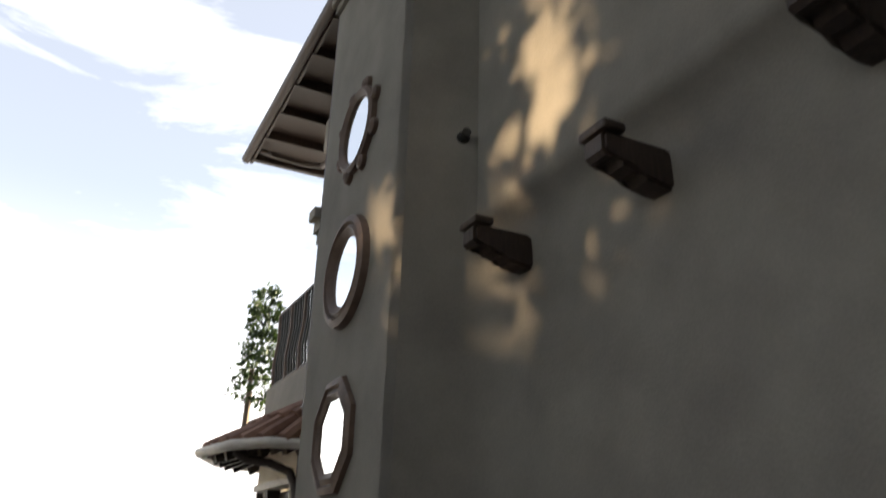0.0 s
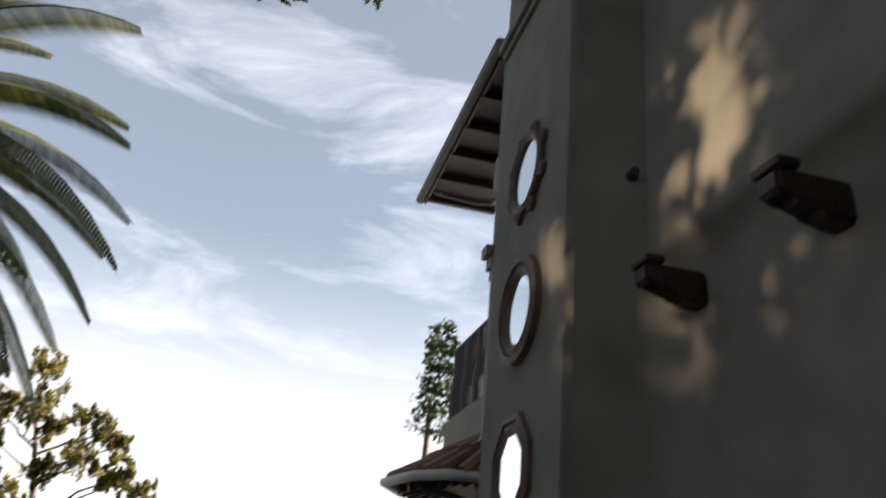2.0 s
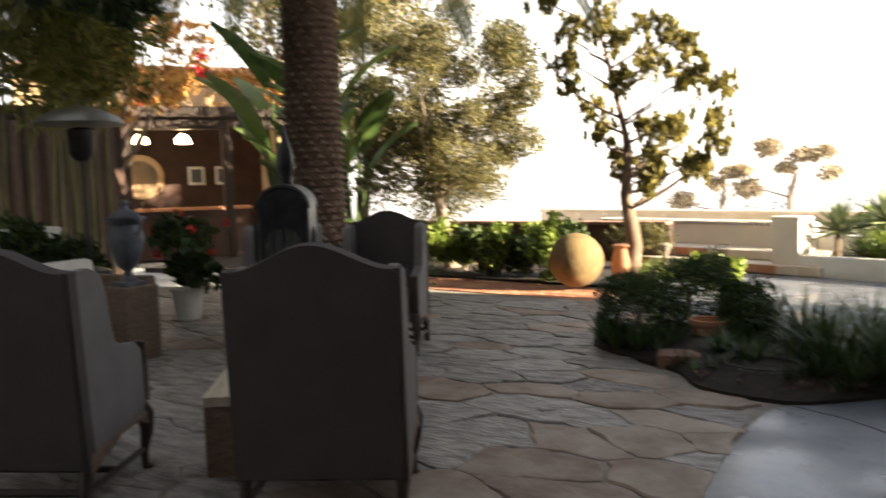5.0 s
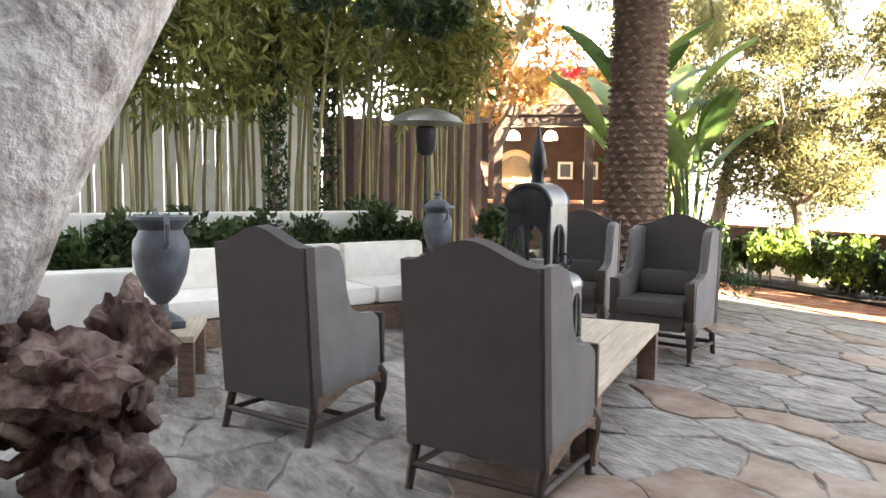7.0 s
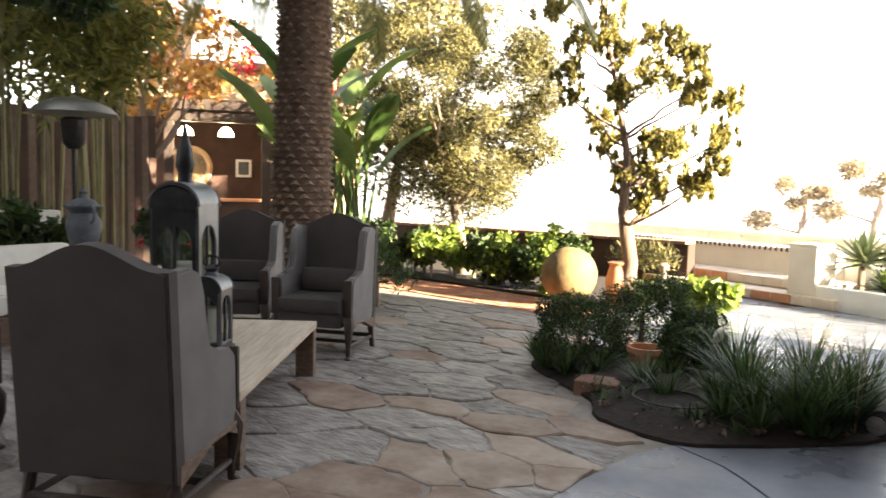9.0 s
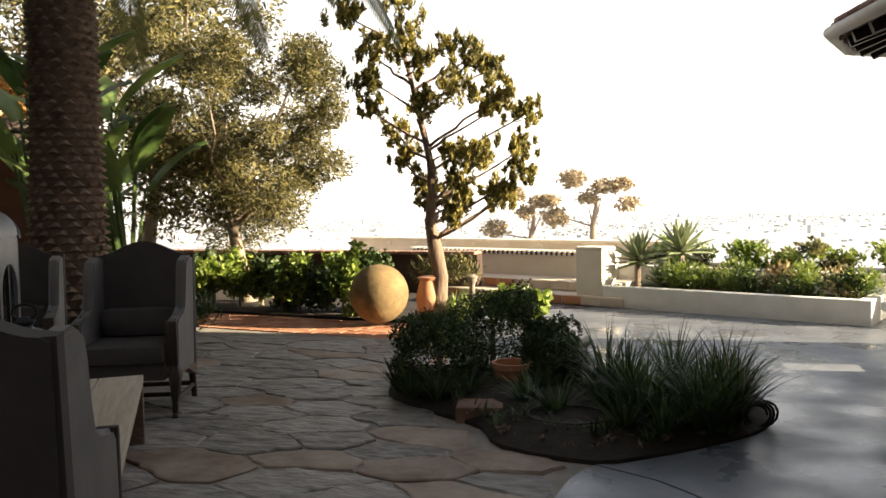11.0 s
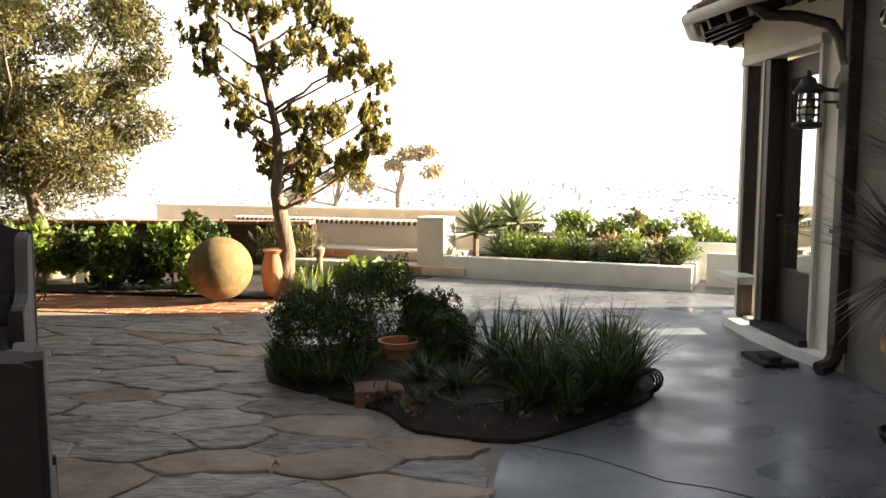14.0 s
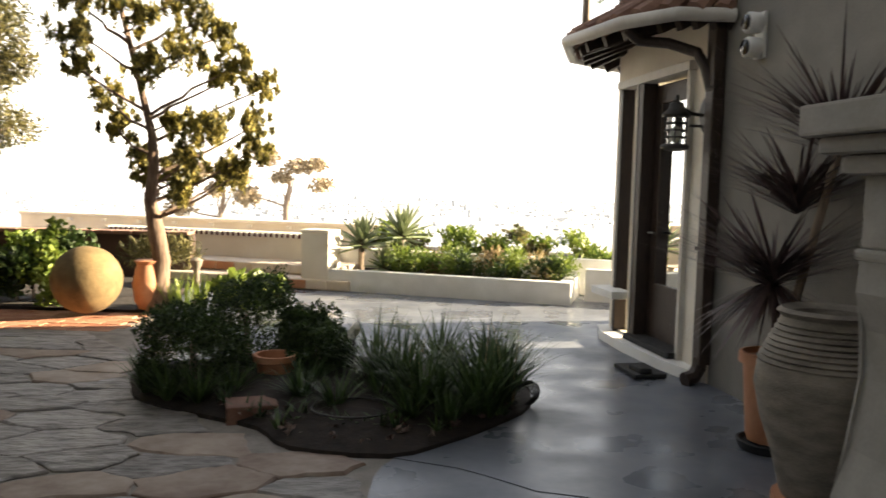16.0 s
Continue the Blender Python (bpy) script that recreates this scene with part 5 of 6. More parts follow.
def build_cypress():
    t = thing("juniper_tree", "wind-shaped juniper with open tufted foliage pads", "tree")
    x0, y0 = -2.6, 10.95
    spine = [(0.0, 0.0, 0.17), (0.0, 0.2, 0.12), (0.03, 0.55, 0.1), (-0.02, 0.85, 0.105), (-0.07, 1.2, 0.075), (-0.02, 1.55, 0.062), (-0.05, 1.9, 0.052), (-0.17, 2.35, 0.042), (-0.3, 2.9, 0.034), (-0.38, 3.3, 0.024), (-0.36, 3.7, 0.01)]
    trunk = part("trunk", tube([(x0 + x, y0 + 0.05 * math.sin(z * 3), z) for x, z, _ in spine], [0.85 * r for *_, r in spine], 10), M_JUNBARK, t, "brown twisted trunk")
    # pads: how far along, how high, how wide
    left = ((-0.92, 3.6, 0.2), (-0.76, 3.25, 0.22), (-0.7, 2.85, 0.2), (-0.6, 2.3, 0.22), (-0.5, 2.0, 0.17), (-0.25, 1.68, 0.2), (-0.14, 1.45, 0.18), (-0.72, 2.55, 0.14))
    top = ((-0.32, 3.72, 0.24), (-0.3, 3.3, 0.22), (0.1, 3.3, 0.22), (0.42, 3.12, 0.2), (0.3, 2.72, 0.24), (0.03, 2.5, 0.18), (-0.1, 3.0, 0.16), (0.62, 3.0, 0.12))
    right = ((0.62, 2.5, 0.15), (0.85, 2.62, 0.2), (1.02, 2.42, 0.17), (0.93, 2.05, 0.18), (1.0, 1.78, 0.18), (0.68, 1.9, 0.22), (0.45, 2.0, 0.2), (0.35, 1.72, 0.22), (0.62, 1.5, 0.22), (0.2, 1.5, 0.2), (0.85, 1.55, 0.14), (0.3, 1.28, 0.14), (0.08, 2.05, 0.12))
    for i, (dx, z, r) in enumerate(left + top + right):
        q = random.Random(100 + i)
        x, y = x0 + dx, y0 + q.uniform(-0.4, 0.4)
        zt = max(0.95, z - 0.2 - 0.38 * abs(dx + 0.1))
        xt = x0 + float(np.interp(zt, [p[1] for p in spine], [p[0] for p in spine]))
        part("limb", limb(bmesh.new(), (xt, y0, zt), (x, y, z - 0.03), 0.02, 0.007, 0.12, i), M_JUNBARK, t)
        blobs = []
        for _ in range(26):
            w = q.uniform(0.16, 0.3) * r
            blobs.append(((x + q.gauss(0, 0.5) * r, y + q.gauss(0, 0.55) * r, z + q.gauss(0.05, 0.42) * r), (w, w, w * q.uniform(1.2, 2.4)), 46))
        leaves("foliage_pad", blobs, 0.075, M_CYP, t, 0.28, 1.3, 0.0, seed=i + 40)


def build_palm():
    t = thing("date_palm", "tall date palm with a scaly brown trunk", "palm tree")
    cx, cy = -5.45, 8.35
    H = 5.3
    bm = bmesh.new()
    tube([(cx - 0.05, cy, -0.05), (cx - 0.03, cy, 0.4), (cx, cy, 1.0), (cx + 0.02, cy, 2.5), (cx + 0.05, cy, 4.2), (cx + 0.06, cy, H)], [0.44, 0.38, 0.33, 0.29, 0.27, 0.3], 20, bm)
    part("trunk", bm, M_PALMBARK, t)
    # leaf-base scales in rising spirals, joined
    bm = bmesh.new()
    k = 0
    z = 0.05
    while z < H - 0.2:
        rr = np.interp(z, [0, 0.4, 1.0, 2.5, 4.5, H], [0.43, 0.375, 0.325, 0.285, 0.265, 0.29])
        n = 13
        for i in range(n):
            a = 2 * math.pi * (i + 0.5 * (k % 2)) / n + 0.08 * k
            m = pose(cx + 0.012 * z, cy, z) @ pose(0, 0, 0, 0, 0, math.degrees(a)) @ Matrix.Translation((rr, 0, 0)) @ pose(0, 0, 0, 0, 24, 0)
            w = rr * 0.26
            vs = [bm.verts.new(m @ Vector(p)) for p in ((-0.03, -w, -0.05), (-0.03, w, -0.05), (0.03, w * 0.7, 0.012), (0.045, 0, 0.035), (0.03, -w * 0.7, 0.012), (-0.06, 0, 0.05))]
            bm.faces.new((vs[0], vs[1], vs[2], vs[3], vs[4]))
            bm.faces.new((vs[4], vs[3], vs[5]))
            bm.faces.new((vs[3], vs[2], vs[5]))
        z += 0.075
        k += 1
    s = part("bark_relief", bm, M_PALMBARK, t, "", False)
    s["kind"] = "stuff"
    r = random.Random(9)
    for i in range(58):
        a = 2.399 * i
        el = radians(72 - 1.15 * i + r.uniform(-6, 6))
        L = r.uniform(3.7, 4.4)
        vs, fs = [], []
        p = Vector((cx + 0.07, cy, H))
        d = Vector((math.cos(a) * math.cos(el), math.sin(a) * math.cos(el), math.sin(el)))
        side = Vector((-math.sin(a), math.cos(a), 0))
        n = 95
        kk = 0
        spine = []
        for q in range(n):
            p = p + d * L / n
            d = (d + Vector((0, 0, -1.75 / n))).normalized()
            spine.append(p.copy())
            f = q / n
            if f < 0.08:
                continue
            ll = 0.42 * math.sin(math.pi * min(1, 0.12 + f * 0.86)) ** 0.6
            up = side.cross(d).normalized()
            for sg in (-1, 1):
                tip = p + (side * sg * 0.8 + d * 0.55 - up * (-0.15)).normalized() * ll + Vector((0, 0, -0.42 * ll))
                b0, b1 = p - d * 0.015, p + d * 0.015
                mid = (p + tip) / 2 + up * 0.02
                vs += [tuple(b0), tuple(mid - d * 0.02), tuple(tip), tuple(mid + d * 0.02), tuple(b1)]
                fs.append((kk, kk + 1, kk + 2, kk + 3, kk + 4))
                kk += 5
        f = rawmesh("frond", vs, fs, M_FROND, t)
        part("rib", tube(spine[::10], [0.024 - 0.002 * j for j in range(len(spine[::10]))], 6), M_FROND, f)


def build_leafy_tree(name, label, trunk, blobs, size, material, seed, bark, slim=0.4, up=0.0, every=2):
    t = thing(name, label, "tree")
    part("trunk", tube([p for p, _ in trunk], [r for _, r in trunk], 10), bark, t)
    top = Vector(trunk[-1][0])
    for i, (c, rad, n) in enumerate(blobs):
        if i % every == every - 1:
            part("limb", limb(bmesh.new(), trunk[-2][0] if i % 4 else trunk[-1][0], c, min(0.06, trunk[-1][1] * 0.6), 0.01, 0.25, seed + i), bark, t)
    leaves("crown", blobs, size, material, t, slim, up, 0.3, seed=seed)
    return t


def crown(c, R, k, n, rs, seed, flat=1.0):
    r = random.Random(seed)
    out = []
    for _ in range(k):
        while True:
            p = Vector((r.uniform(-1, 1), r.uniform(-1, 1), r.uniform(-1, 1)))
            if 0.25 < p.length < 1:
                break
        q = rs * r.uniform(0.7, 1.3)
        out.append(((c[0] + p.x * R[0], c[1] + p.y * R[1], c[2] + p.z * R[2]), (q, q, q * 0.75 * flat), n))
    return out


def build_trees():
    build_leafy_tree("olive_tree", "grey-green olive tree in the lit bed", [((-6.0, 12.3, 0), 0.14), ((-6.1, 12.3, 0.5), 0.1), ((-6.3, 12.4, 1.1), 0.085), ((-6.2, 12.4, 1.7), 0.06)],
                     crown((-6.3, 12.5, 2.6), (1.65, 1.4, 1.8), 60, 900, 0.48, 3), 0.08, M_OLIVE, 31, M_BARK, 0.28, 0.0, 5)
    build_leafy_tree("olive_tree", "tall grey-green tree behind the bed", [((-8.6, 13.2, 0), 0.16), ((-8.5, 13.2, 0.8), 0.13), ((-8.3, 13.2, 1.8), 0.09), ((-8.0, 13.2, 2.6), 0.06)],
                     crown((-8.2, 13.2, 3.2), (1.9, 1.4, 2.2), 36, 380, 0.6, 8), 0.11, M_OLIVE, 33, M_BARK, 0.35)
    # old leaning tree with pale bark, and its high canopy
    # third crown lies out of view, added to cut skylight on the walls
    t = build_leafy_tree("ficus_tree", "large old tree with smooth pale leaning trunk", [((-2.75, 1.35, -0.05), 0.62), ((-2.7, 1.6, 0.5), 0.5), ((-2.62, 2.0, 1.4), 0.44), ((-2.5, 2.5, 2.4), 0.42), ((-2.4, 3.0, 3.6), 0.36), ((-2.3, 3.6, 5.0), 0.28)],
                         crown((-1.1, 7.1, 8.6), (2.3, 1.6, 0.6), 46, 620, 0.55, 14) + crown((0.5, 7.0, 8.5), (0.7, 1.2, 0.4), 16, 620, 0.42, 16) + crown((-2.9, -1.2, 7.9), (4.6, 6.4, 1.3), 130, 520, 1.05, 15), 0.12, M_LEAF, 35, M_FICUS, 0.5, 0.0, 70)
    # leaf screen with a gap, added out of view to shape the spot's dapples
    part("limb", limb(bmesh.new(), (-2.4, 3.0, 3.6), (-4.5, 4.84, 3.5), 0.05, 0.012, 0.2, 77), M_FICUS, t)
    q = random.Random(52)
    blobs = []
    for k in range(420):
        dy, dz = q.uniform(-0.7, 0.7), q.uniform(-0.6, 0.7)
        off = (dy + 0.4 * dz) / 1.08 + 0.05 * math.sin(dz * 14)
        if abs(off) > 0.065:
            blobs.append(((-4.5 + q.uniform(-0.2, 0.2), 4.84 + dy, 3.26 + dz), (0.07, 0.07, 0.08), 16))
        else:
            blobs.append(((-4.5 + q.uniform(-0.2, 0.2), 4.84 + dy, 3.26 + dz), (0.06, 0.06, 0.08), 3))
    lb = leaves("low_branch", blobs, 0.09, M_LEAF, t, 0.4, 0.3, 0.1, seed=36)
    lb["kind"] = "stuff"
    build_leafy_tree("autumn_tree", "orange and yellow leafed tree lit by low sun", [((-11.0, 9.6, 0), 0.15), ((-11.0, 9.6, 1.5), 0.12), ((-10.8, 9.7, 2.6), 0.08)],
                     crown((-10.9, 9.8, 4.0), (1.5, 1.4, 1.5), 20, 260, 0.55, 18), 0.13, M_AUTUMN, 37, M_BARK, 0.55)
    build_leafy_tree("spreading_tree", "broad tree with arching bare limbs behind the palm", [((-13.0, 15.5, 0), 0.3), ((-12.8, 15.4, 1.8), 0.25), ((-12.0, 15.2, 3.2), 0.2), ((-11.0, 15.0, 4.4), 0.14)],
                     crown((-10.8, 14.8, 5.6), (3.4, 2.4, 1.6), 34, 260, 0.8, 20), 0.15, M_OLIVE, 39, M_BARK, 0.4)
    build_leafy_tree("shade_tree", "dark green tree at the garden edge", [((-12.5, 6.6, 0), 0.2), ((-12.4, 6.6, 2.0), 0.16), ((-12.2, 6.7, 3.4), 0.1)],
                     crown((-12.0, 6.8, 4.8), (2.4, 2.6, 2.2), 30, 260, 0.85, 23), 0.15, M_LEAF, 41, M_BARK, 0.5)
    # eucalyptus far down the slope
    for i, (x, y, s) in enumerate(((-4.2, 38.0, 1.0), (-7.5, 40.0, 0.8))):
        z = ground_height(x, y)
        top = 2.55 - (1 - s) * 3.2
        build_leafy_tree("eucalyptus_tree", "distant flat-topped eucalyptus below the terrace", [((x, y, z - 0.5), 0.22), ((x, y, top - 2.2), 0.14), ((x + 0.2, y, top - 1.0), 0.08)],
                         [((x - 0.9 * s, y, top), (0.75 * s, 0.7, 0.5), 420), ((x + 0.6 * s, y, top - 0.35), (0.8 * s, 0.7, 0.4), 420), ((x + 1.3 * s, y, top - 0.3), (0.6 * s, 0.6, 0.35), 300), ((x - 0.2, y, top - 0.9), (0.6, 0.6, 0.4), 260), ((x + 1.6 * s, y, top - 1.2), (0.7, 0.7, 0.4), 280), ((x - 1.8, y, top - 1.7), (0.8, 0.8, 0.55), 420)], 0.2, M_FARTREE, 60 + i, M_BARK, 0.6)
    blobs = []
    r = random.Random(4)
    for i in range(40):
        x = r.uniform(-22, 12)
        y = r.uniform(24, 34)
        blobs.append(((x, y, ground_height(x, y) + 0.6), (r.uniform(1, 2.2), r.uniform(1, 2), r.uniform(0.7, 1.5)), 150))
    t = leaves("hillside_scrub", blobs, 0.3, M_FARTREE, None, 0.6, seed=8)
    tagged(t, "brown-green scrub on the slope below the terrace", "scrub", kind="stuff")


def build_bamboo():
    t = thing("bamboo_grove", "tall screen of bamboo with hanging olive foliage", "bamboo")
    r = random.Random(6)
    blobs = []
    for i in range(84):
        k = r.random()
        x = -8.3 - 1.5 * r.random() + 0.3 * k
        y = 0.2 + 7.8 * k
        h = r.uniform(4.5, 7.0)
        lx, ly = r.uniform(-0.5, 0.9), r.uniform(-0.5, 0.5)
        pts = [(x + lx * f * f, y + ly * f * f, h * f) for f in (0, 0.25, 0.5, 0.75, 1.0)]
        part("culm", tube(pts, [0.026, 0.025, 0.022, 0.017, 0.008], 6), M_CULM, t)
        for f in (0.5, 0.6, 0.7, 0.83, 0.95):
            if r.random() < 0.8:
                blobs.append(((x + lx * f * f + r.uniform(-0.1, 0.5), y + ly * f * f + r.uniform(-0.4, 0.4), h * f), (0.55, 0.6, 0.46), 135))
    leaves("foliage", blobs, 0.19, M_BAMBOO, t, 0.24, -0.5, 0.1, seed=9)
    f = thing("garden_fence", "white board fence behind the bamboo", "fence", kind="structure")
    for i in range(41):
        part("board", B((-10.6, -1.0 + i * 0.185, 1.35), (0.03, 0.178, 2.8 + 0.02 * (i % 3)), None, 0.004), M_WHITE, f, "", False)
    f = thing("reed_fence", "brown reed fence beyond the white boards", "fence", kind="structure")
    for i in range(24):
        part("board", B((-10.62, 6.6 + i * 0.13, 1.2), (0.03, 0.126, 2.5 + 0.03 * (i % 4)), None, 0.004), M_REDWALL if i % 2 else M_FRAMEWOOD, f, "", False)
    # dark columns of clipped cypress in front of the fence
    for i, (x, y) in enumerate(((-8.3, 5.05), (-8.4, 5.75))):
        c = thing("column_cypress", "narrow dark columnar cypress", "tree")
        part("trunk", tube([(x, y, 0), (x, y, 3.0)], [0.06, 0.02], 6), M_BARK, c)
        leaves("foliage", [((x, y, 0.3 + 0.3 * k), (0.2, 0.2, 0.3), 150) for k in range(12)], 0.09, M_LEAF, c, 0.4, 0.6, 0.4, seed=70 + i)


def build_fence_shrubs():
    r = random.Random(83)
    for i in range(20):
        y = 1.9 + 0.24 * i
        x = (-7.2 if i % 2 else -7.98) + r.uniform(-0.1, 0.1)
        h = r.uniform(0.75, 1.1)
        t = thing("fence_shrub", "dark leafy shrub at the foot of the bamboo", "shrub", group="shrubs under the bamboo")
        part("stem", tube([(x, y, 0), (x, y, h * 0.7)], [0.025, 0.012], 5), M_BARK, t)
        leaves("foliage", [((x + r.uniform(-0.15, 0.15), y + r.uniform(-0.2, 0.2), h * r.uniform(0.45, 1.0)), (0.24, 0.24, 0.2), 90) for _ in range(7)], 0.11, M_LEAF if i % 3 else M_GRASS, t, 0.5, 0.3, 0.2, seed=520 + i)


def build_bed_plants():
    r = random.Random(11)
    n = 0
    for i in range(26):
        x = -2.95 - 6.3 * (i + r.random()) / 26
        if -3.6 < x < -2.75:
            continue
        y = 11.35 + 0.12 * abs(x + 4) * 0.2 + r.random() * 0.55
        h = r.uniform(0.42, 0.78)
        lime = r.random() < 0.45
        t = thing("bed_shrub", "sunlit lime-green leafy shrub" if lime else "dark green low leafy shrub", "shrub", group="shrubs of the long bed")
        part("stem", tube([(x, y, 0), (x, y, h * 0.7)], [0.02, 0.01], 5), M_BARK, t)
        blobs = [((x + r.uniform(-0.16, 0.16), y + r.uniform(-0.14, 0.14), h * r.uniform(0.35, 1.0)), (0.22, 0.2, 0.18), 100) for _ in range(7)]
        leaves("foliage", blobs, 0.09, M_LIME if lime else M_LEAF, t, 0.6, 0.3, 0.2, seed=200 + i)
    t = thing("bed_shrub", "upright lime-green shrub beside the stone sphere", "shrub", group="shrubs of the long bed")
    part("stem", tube([(-3.75, 11.15, 0), (-3.75, 11.15, 0.7)], [0.02, 0.01], 5), M_BARK, t)
    leaves("foliage", [((-3.75 + 0.06 * math.sin(k * 2), 11.12, 0.1 + 0.11 * k), (0.2 - 0.018 * k, 0.18, 0.13), 90) for k in range(8)], 0.085, M_LIME, t, 0.55, 0.5, 0.2, seed=260)
    # grey herb behind the sphere, strap leaves and cabbage leaves right of it
    t = thing("herb_bush", "bushy olive-green herb behind the stone sphere", "shrub")
    part("stem", tube([(-2.95, 11.9, 0), (-2.95, 11.9, 0.4)], [0.03, 0.015], 5), M_BARK, t)
    leaves("foliage", [((-3.1 + 0.14 * k, 11.9 + 0.06 * (k % 3), 0.55 + 0.05 * (k % 2)), (0.24, 0.22, 0.24), 210) for k in range(5)], 0.1, M_OLIVE, t, 0.16, 1.0, 0.15, seed=262)
    t = thing("strap_plant", "clump of upright green strap leaves", "plant")
    blades("leaves", [(-2.3, 10.85, 0.03), (-2.15, 10.95, 0.03), (-2.45, 10.95, 0.03)], 26, 0.42, 0.028, M_LIME, t, 0.35, 0.5, 5)
    t = thing("cabbage_plant", "pale broad-leaved plant in the sun", "plant")
    leaves("foliage", [((-1.95 + 0.1 * k, 11.15, 0.22 + 0.05 * (k % 2)), (0.2, 0.2, 0.2), 80) for k in range(6)], 0.15, M_LIME, t, 0.75, 0.3, 0.1, seed=263)
    # planting in the white planters
    for i in range(14):
        k = (i + r.random()) / 14
        p = TM @ Vector((0.75 + 2.35 * k, r.uniform(0.35, 0.9), 0.2))
        dry = i % 4 == 3
        t = thing("planter_shrub", "dry tufted scrub in the planter" if dry else "leafy green planter shrub", "shrub", group="planter shrubs")
        part("stem", tube([p, p + Vector((0, 0, 0.2))], [0.015, 0.008], 5), M_BARK, t)
        leaves("foliage", [((p.x + r.uniform(-0.15, 0.15), p.y + r.uniform(-0.15, 0.15), p.z + r.uniform(0.0, 0.34)), (0.2, 0.18, 0.16), 100) for _ in range(5)], 0.07, M_DRYTUFT if dry else (M_LIME if i % 3 else M_LEAF), t, 0.35, 0.7, 0.15, seed=300 + i)
    for i in range(16):
        k = (i + r.random()) / 16
        p = TM @ Vector((-0.1 + 4.2 * k, r.uniform(1.45, 2.2), 0.42))
        t = thing("planter_shrub", "sunlit leafy shrub in the back planter", "shrub", group="planter shrubs")
        part("stem", tube([p, p + Vector((0, 0, 0.2))], [0.015, 0.008], 5), M_BARK, t)
        hh = 0.36 if k < 0.75 else 0.12
        leaves("foliage", [((p.x + r.uniform(-0.2, 0.2), p.y + r.uniform(-0.2, 0.2), p.z + r.uniform(-0.05, hh)), (0.22, 0.2, 0.15), 100) for _ in range(4)], 0.09, M_LIME if i % 3 else M_OLIVE, t, 0.45, 0.5, 0.15, seed=340 + i)
    # agaves beside the pillar
    for i, (u, v, h, s) in enumerate(((0.22, 0.62, 0.5, 0.42), (0.72, 0.9, 0.62, 0.46), (0.62, 0.5, 0.2, 0.3))):
        p = TM @ Vector((u, v, 0.15))
        t = thing("tree_agave", "pale green spiky agave rosette on a stem", "agave", group="agaves by the pillar")
        part("stem", tube([p, p + Vector((0, 0, h))], [0.05, 0.04], 8), M_BARK, t)
        rr = random.Random(50 + i)
        for k in range(34):
            a = 2.399 * k
            el = radians(80 - 2.6 * k)
            L = s * rr.uniform(0.85, 1.1)
            d = Vector((math.cos(a) * math.cos(el), math.sin(a) * math.cos(el), math.sin(el)))
            sd = Vector((-math.sin(a), math.cos(a), 0))
            nn = sd.cross(d)
            q = p + Vector((0, 0, h - 0.003 * k))
            vs = []
            for f, w in ((0, 0.025), (0.35, 0.045), (0.7, 0.035), (1.0, 0.002)):
                c = q + d * L * f + Vector((0, 0, -0.05 * f * f))
                vs += [tuple(c - sd * w + nn * 0.012 * (f < 1)), tuple(c - nn * 0.012), tuple(c + sd * w + nn * 0.012 * (f < 1))]
            fs = []
            for g in range(3):
                b = g * 3
                fs += [(b, b + 1, b + 4, b + 3), (b + 1, b + 2, b + 5, b + 4)]
            rawmesh("leaf", vs, fs, M_AGAVE, t)
    # red geraniums in a white pot, and a soft bush beside the palm
    t = thing("potted_geranium", "red geraniums in a white clay pot", "plant", pose(-6.3, 7.2, 0))
    part("pot", lathe([(0.12, 0), (0.16, 0.3), (0.19, 0.34), (0.17, 0.35)], 20), M_WHITE, t, "white clay pot")
    part("stand", B((0, 0, -0.0), (0.3, 0.3, 0.02)), M_OLDWOOD, t, "", False)
    leaves("foliage", [((r.uniform(-0.3, 0.3), r.uniform(-0.3, 0.3), 0.6 + r.uniform(-0.2, 0.4)), (0.22, 0.22, 0.2), 130) for _ in range(8)], 0.1, M_LEAF, t, 0.8, 0.2, 0.2, seed=380)
    for k in range(9):
        leaves("flower_head", [((r.uniform(-0.4, 0.4), r.uniform(-0.4, 0.4), 0.8 + r.uniform(-0.2, 0.4)), (0.06, 0.06, 0.05), 22)], 0.04, M_RED, t, 0.9, 0.2, 0.1, seed=640 + k)
    t = thing("soft_bush", "soft grey-green bush beside the palm trunk", "shrub")
    part("stem", tube([(-4.75, 8.9, 0), (-4.75, 8.9, 0.4)], [0.03, 0.02], 5), M_BARK, t)
    leaves("foliage", [((-4.75 + r.uniform(-0.3, 0.4), 8.9 + r.uniform(-0.3, 0.3), 0.35 + r.uniform(-0.2, 0.25)), (0.26, 0.26, 0.24), 260) for _ in range(7)], 0.1, M_GRASS, t, 0.16, 0.8, 0.1, seed=382)
    t = thing("fern_bush", "low fern bush between the chairs", "shrub")
    leaves("foliage", [((-4.6 + r.uniform(-0.25, 0.25), 7.9 + r.uniform(-0.25, 0.25), 0.2 + r.uniform(-0.1, 0.2)), (0.22, 0.22, 0.18), 160) for _ in range(5)], 0.09, M_LIME, t, 0.3, 0.8, 0.1, seed=383)
    # planting behind the lounge
    for i in range(9):
        y = 0.6 + i * 0.72
        t = thing("lounge_shrub", "dark ferny shrub behind the white wall", "shrub", group="shrubs behind the lounge")
        blades("fronds", [(-7.15, y, 0.3)], 46, 0.75, 0.05, M_GRASS, t, 0.9, 0.9, 400 + i)
        leaves("foliage", [((-7.2, y + 0.1, 0.65), (0.34, 0.36, 0.3), 240)], 0.1, M_LEAF, t, 0.5, 0.3, 0.2, seed=420 + i)


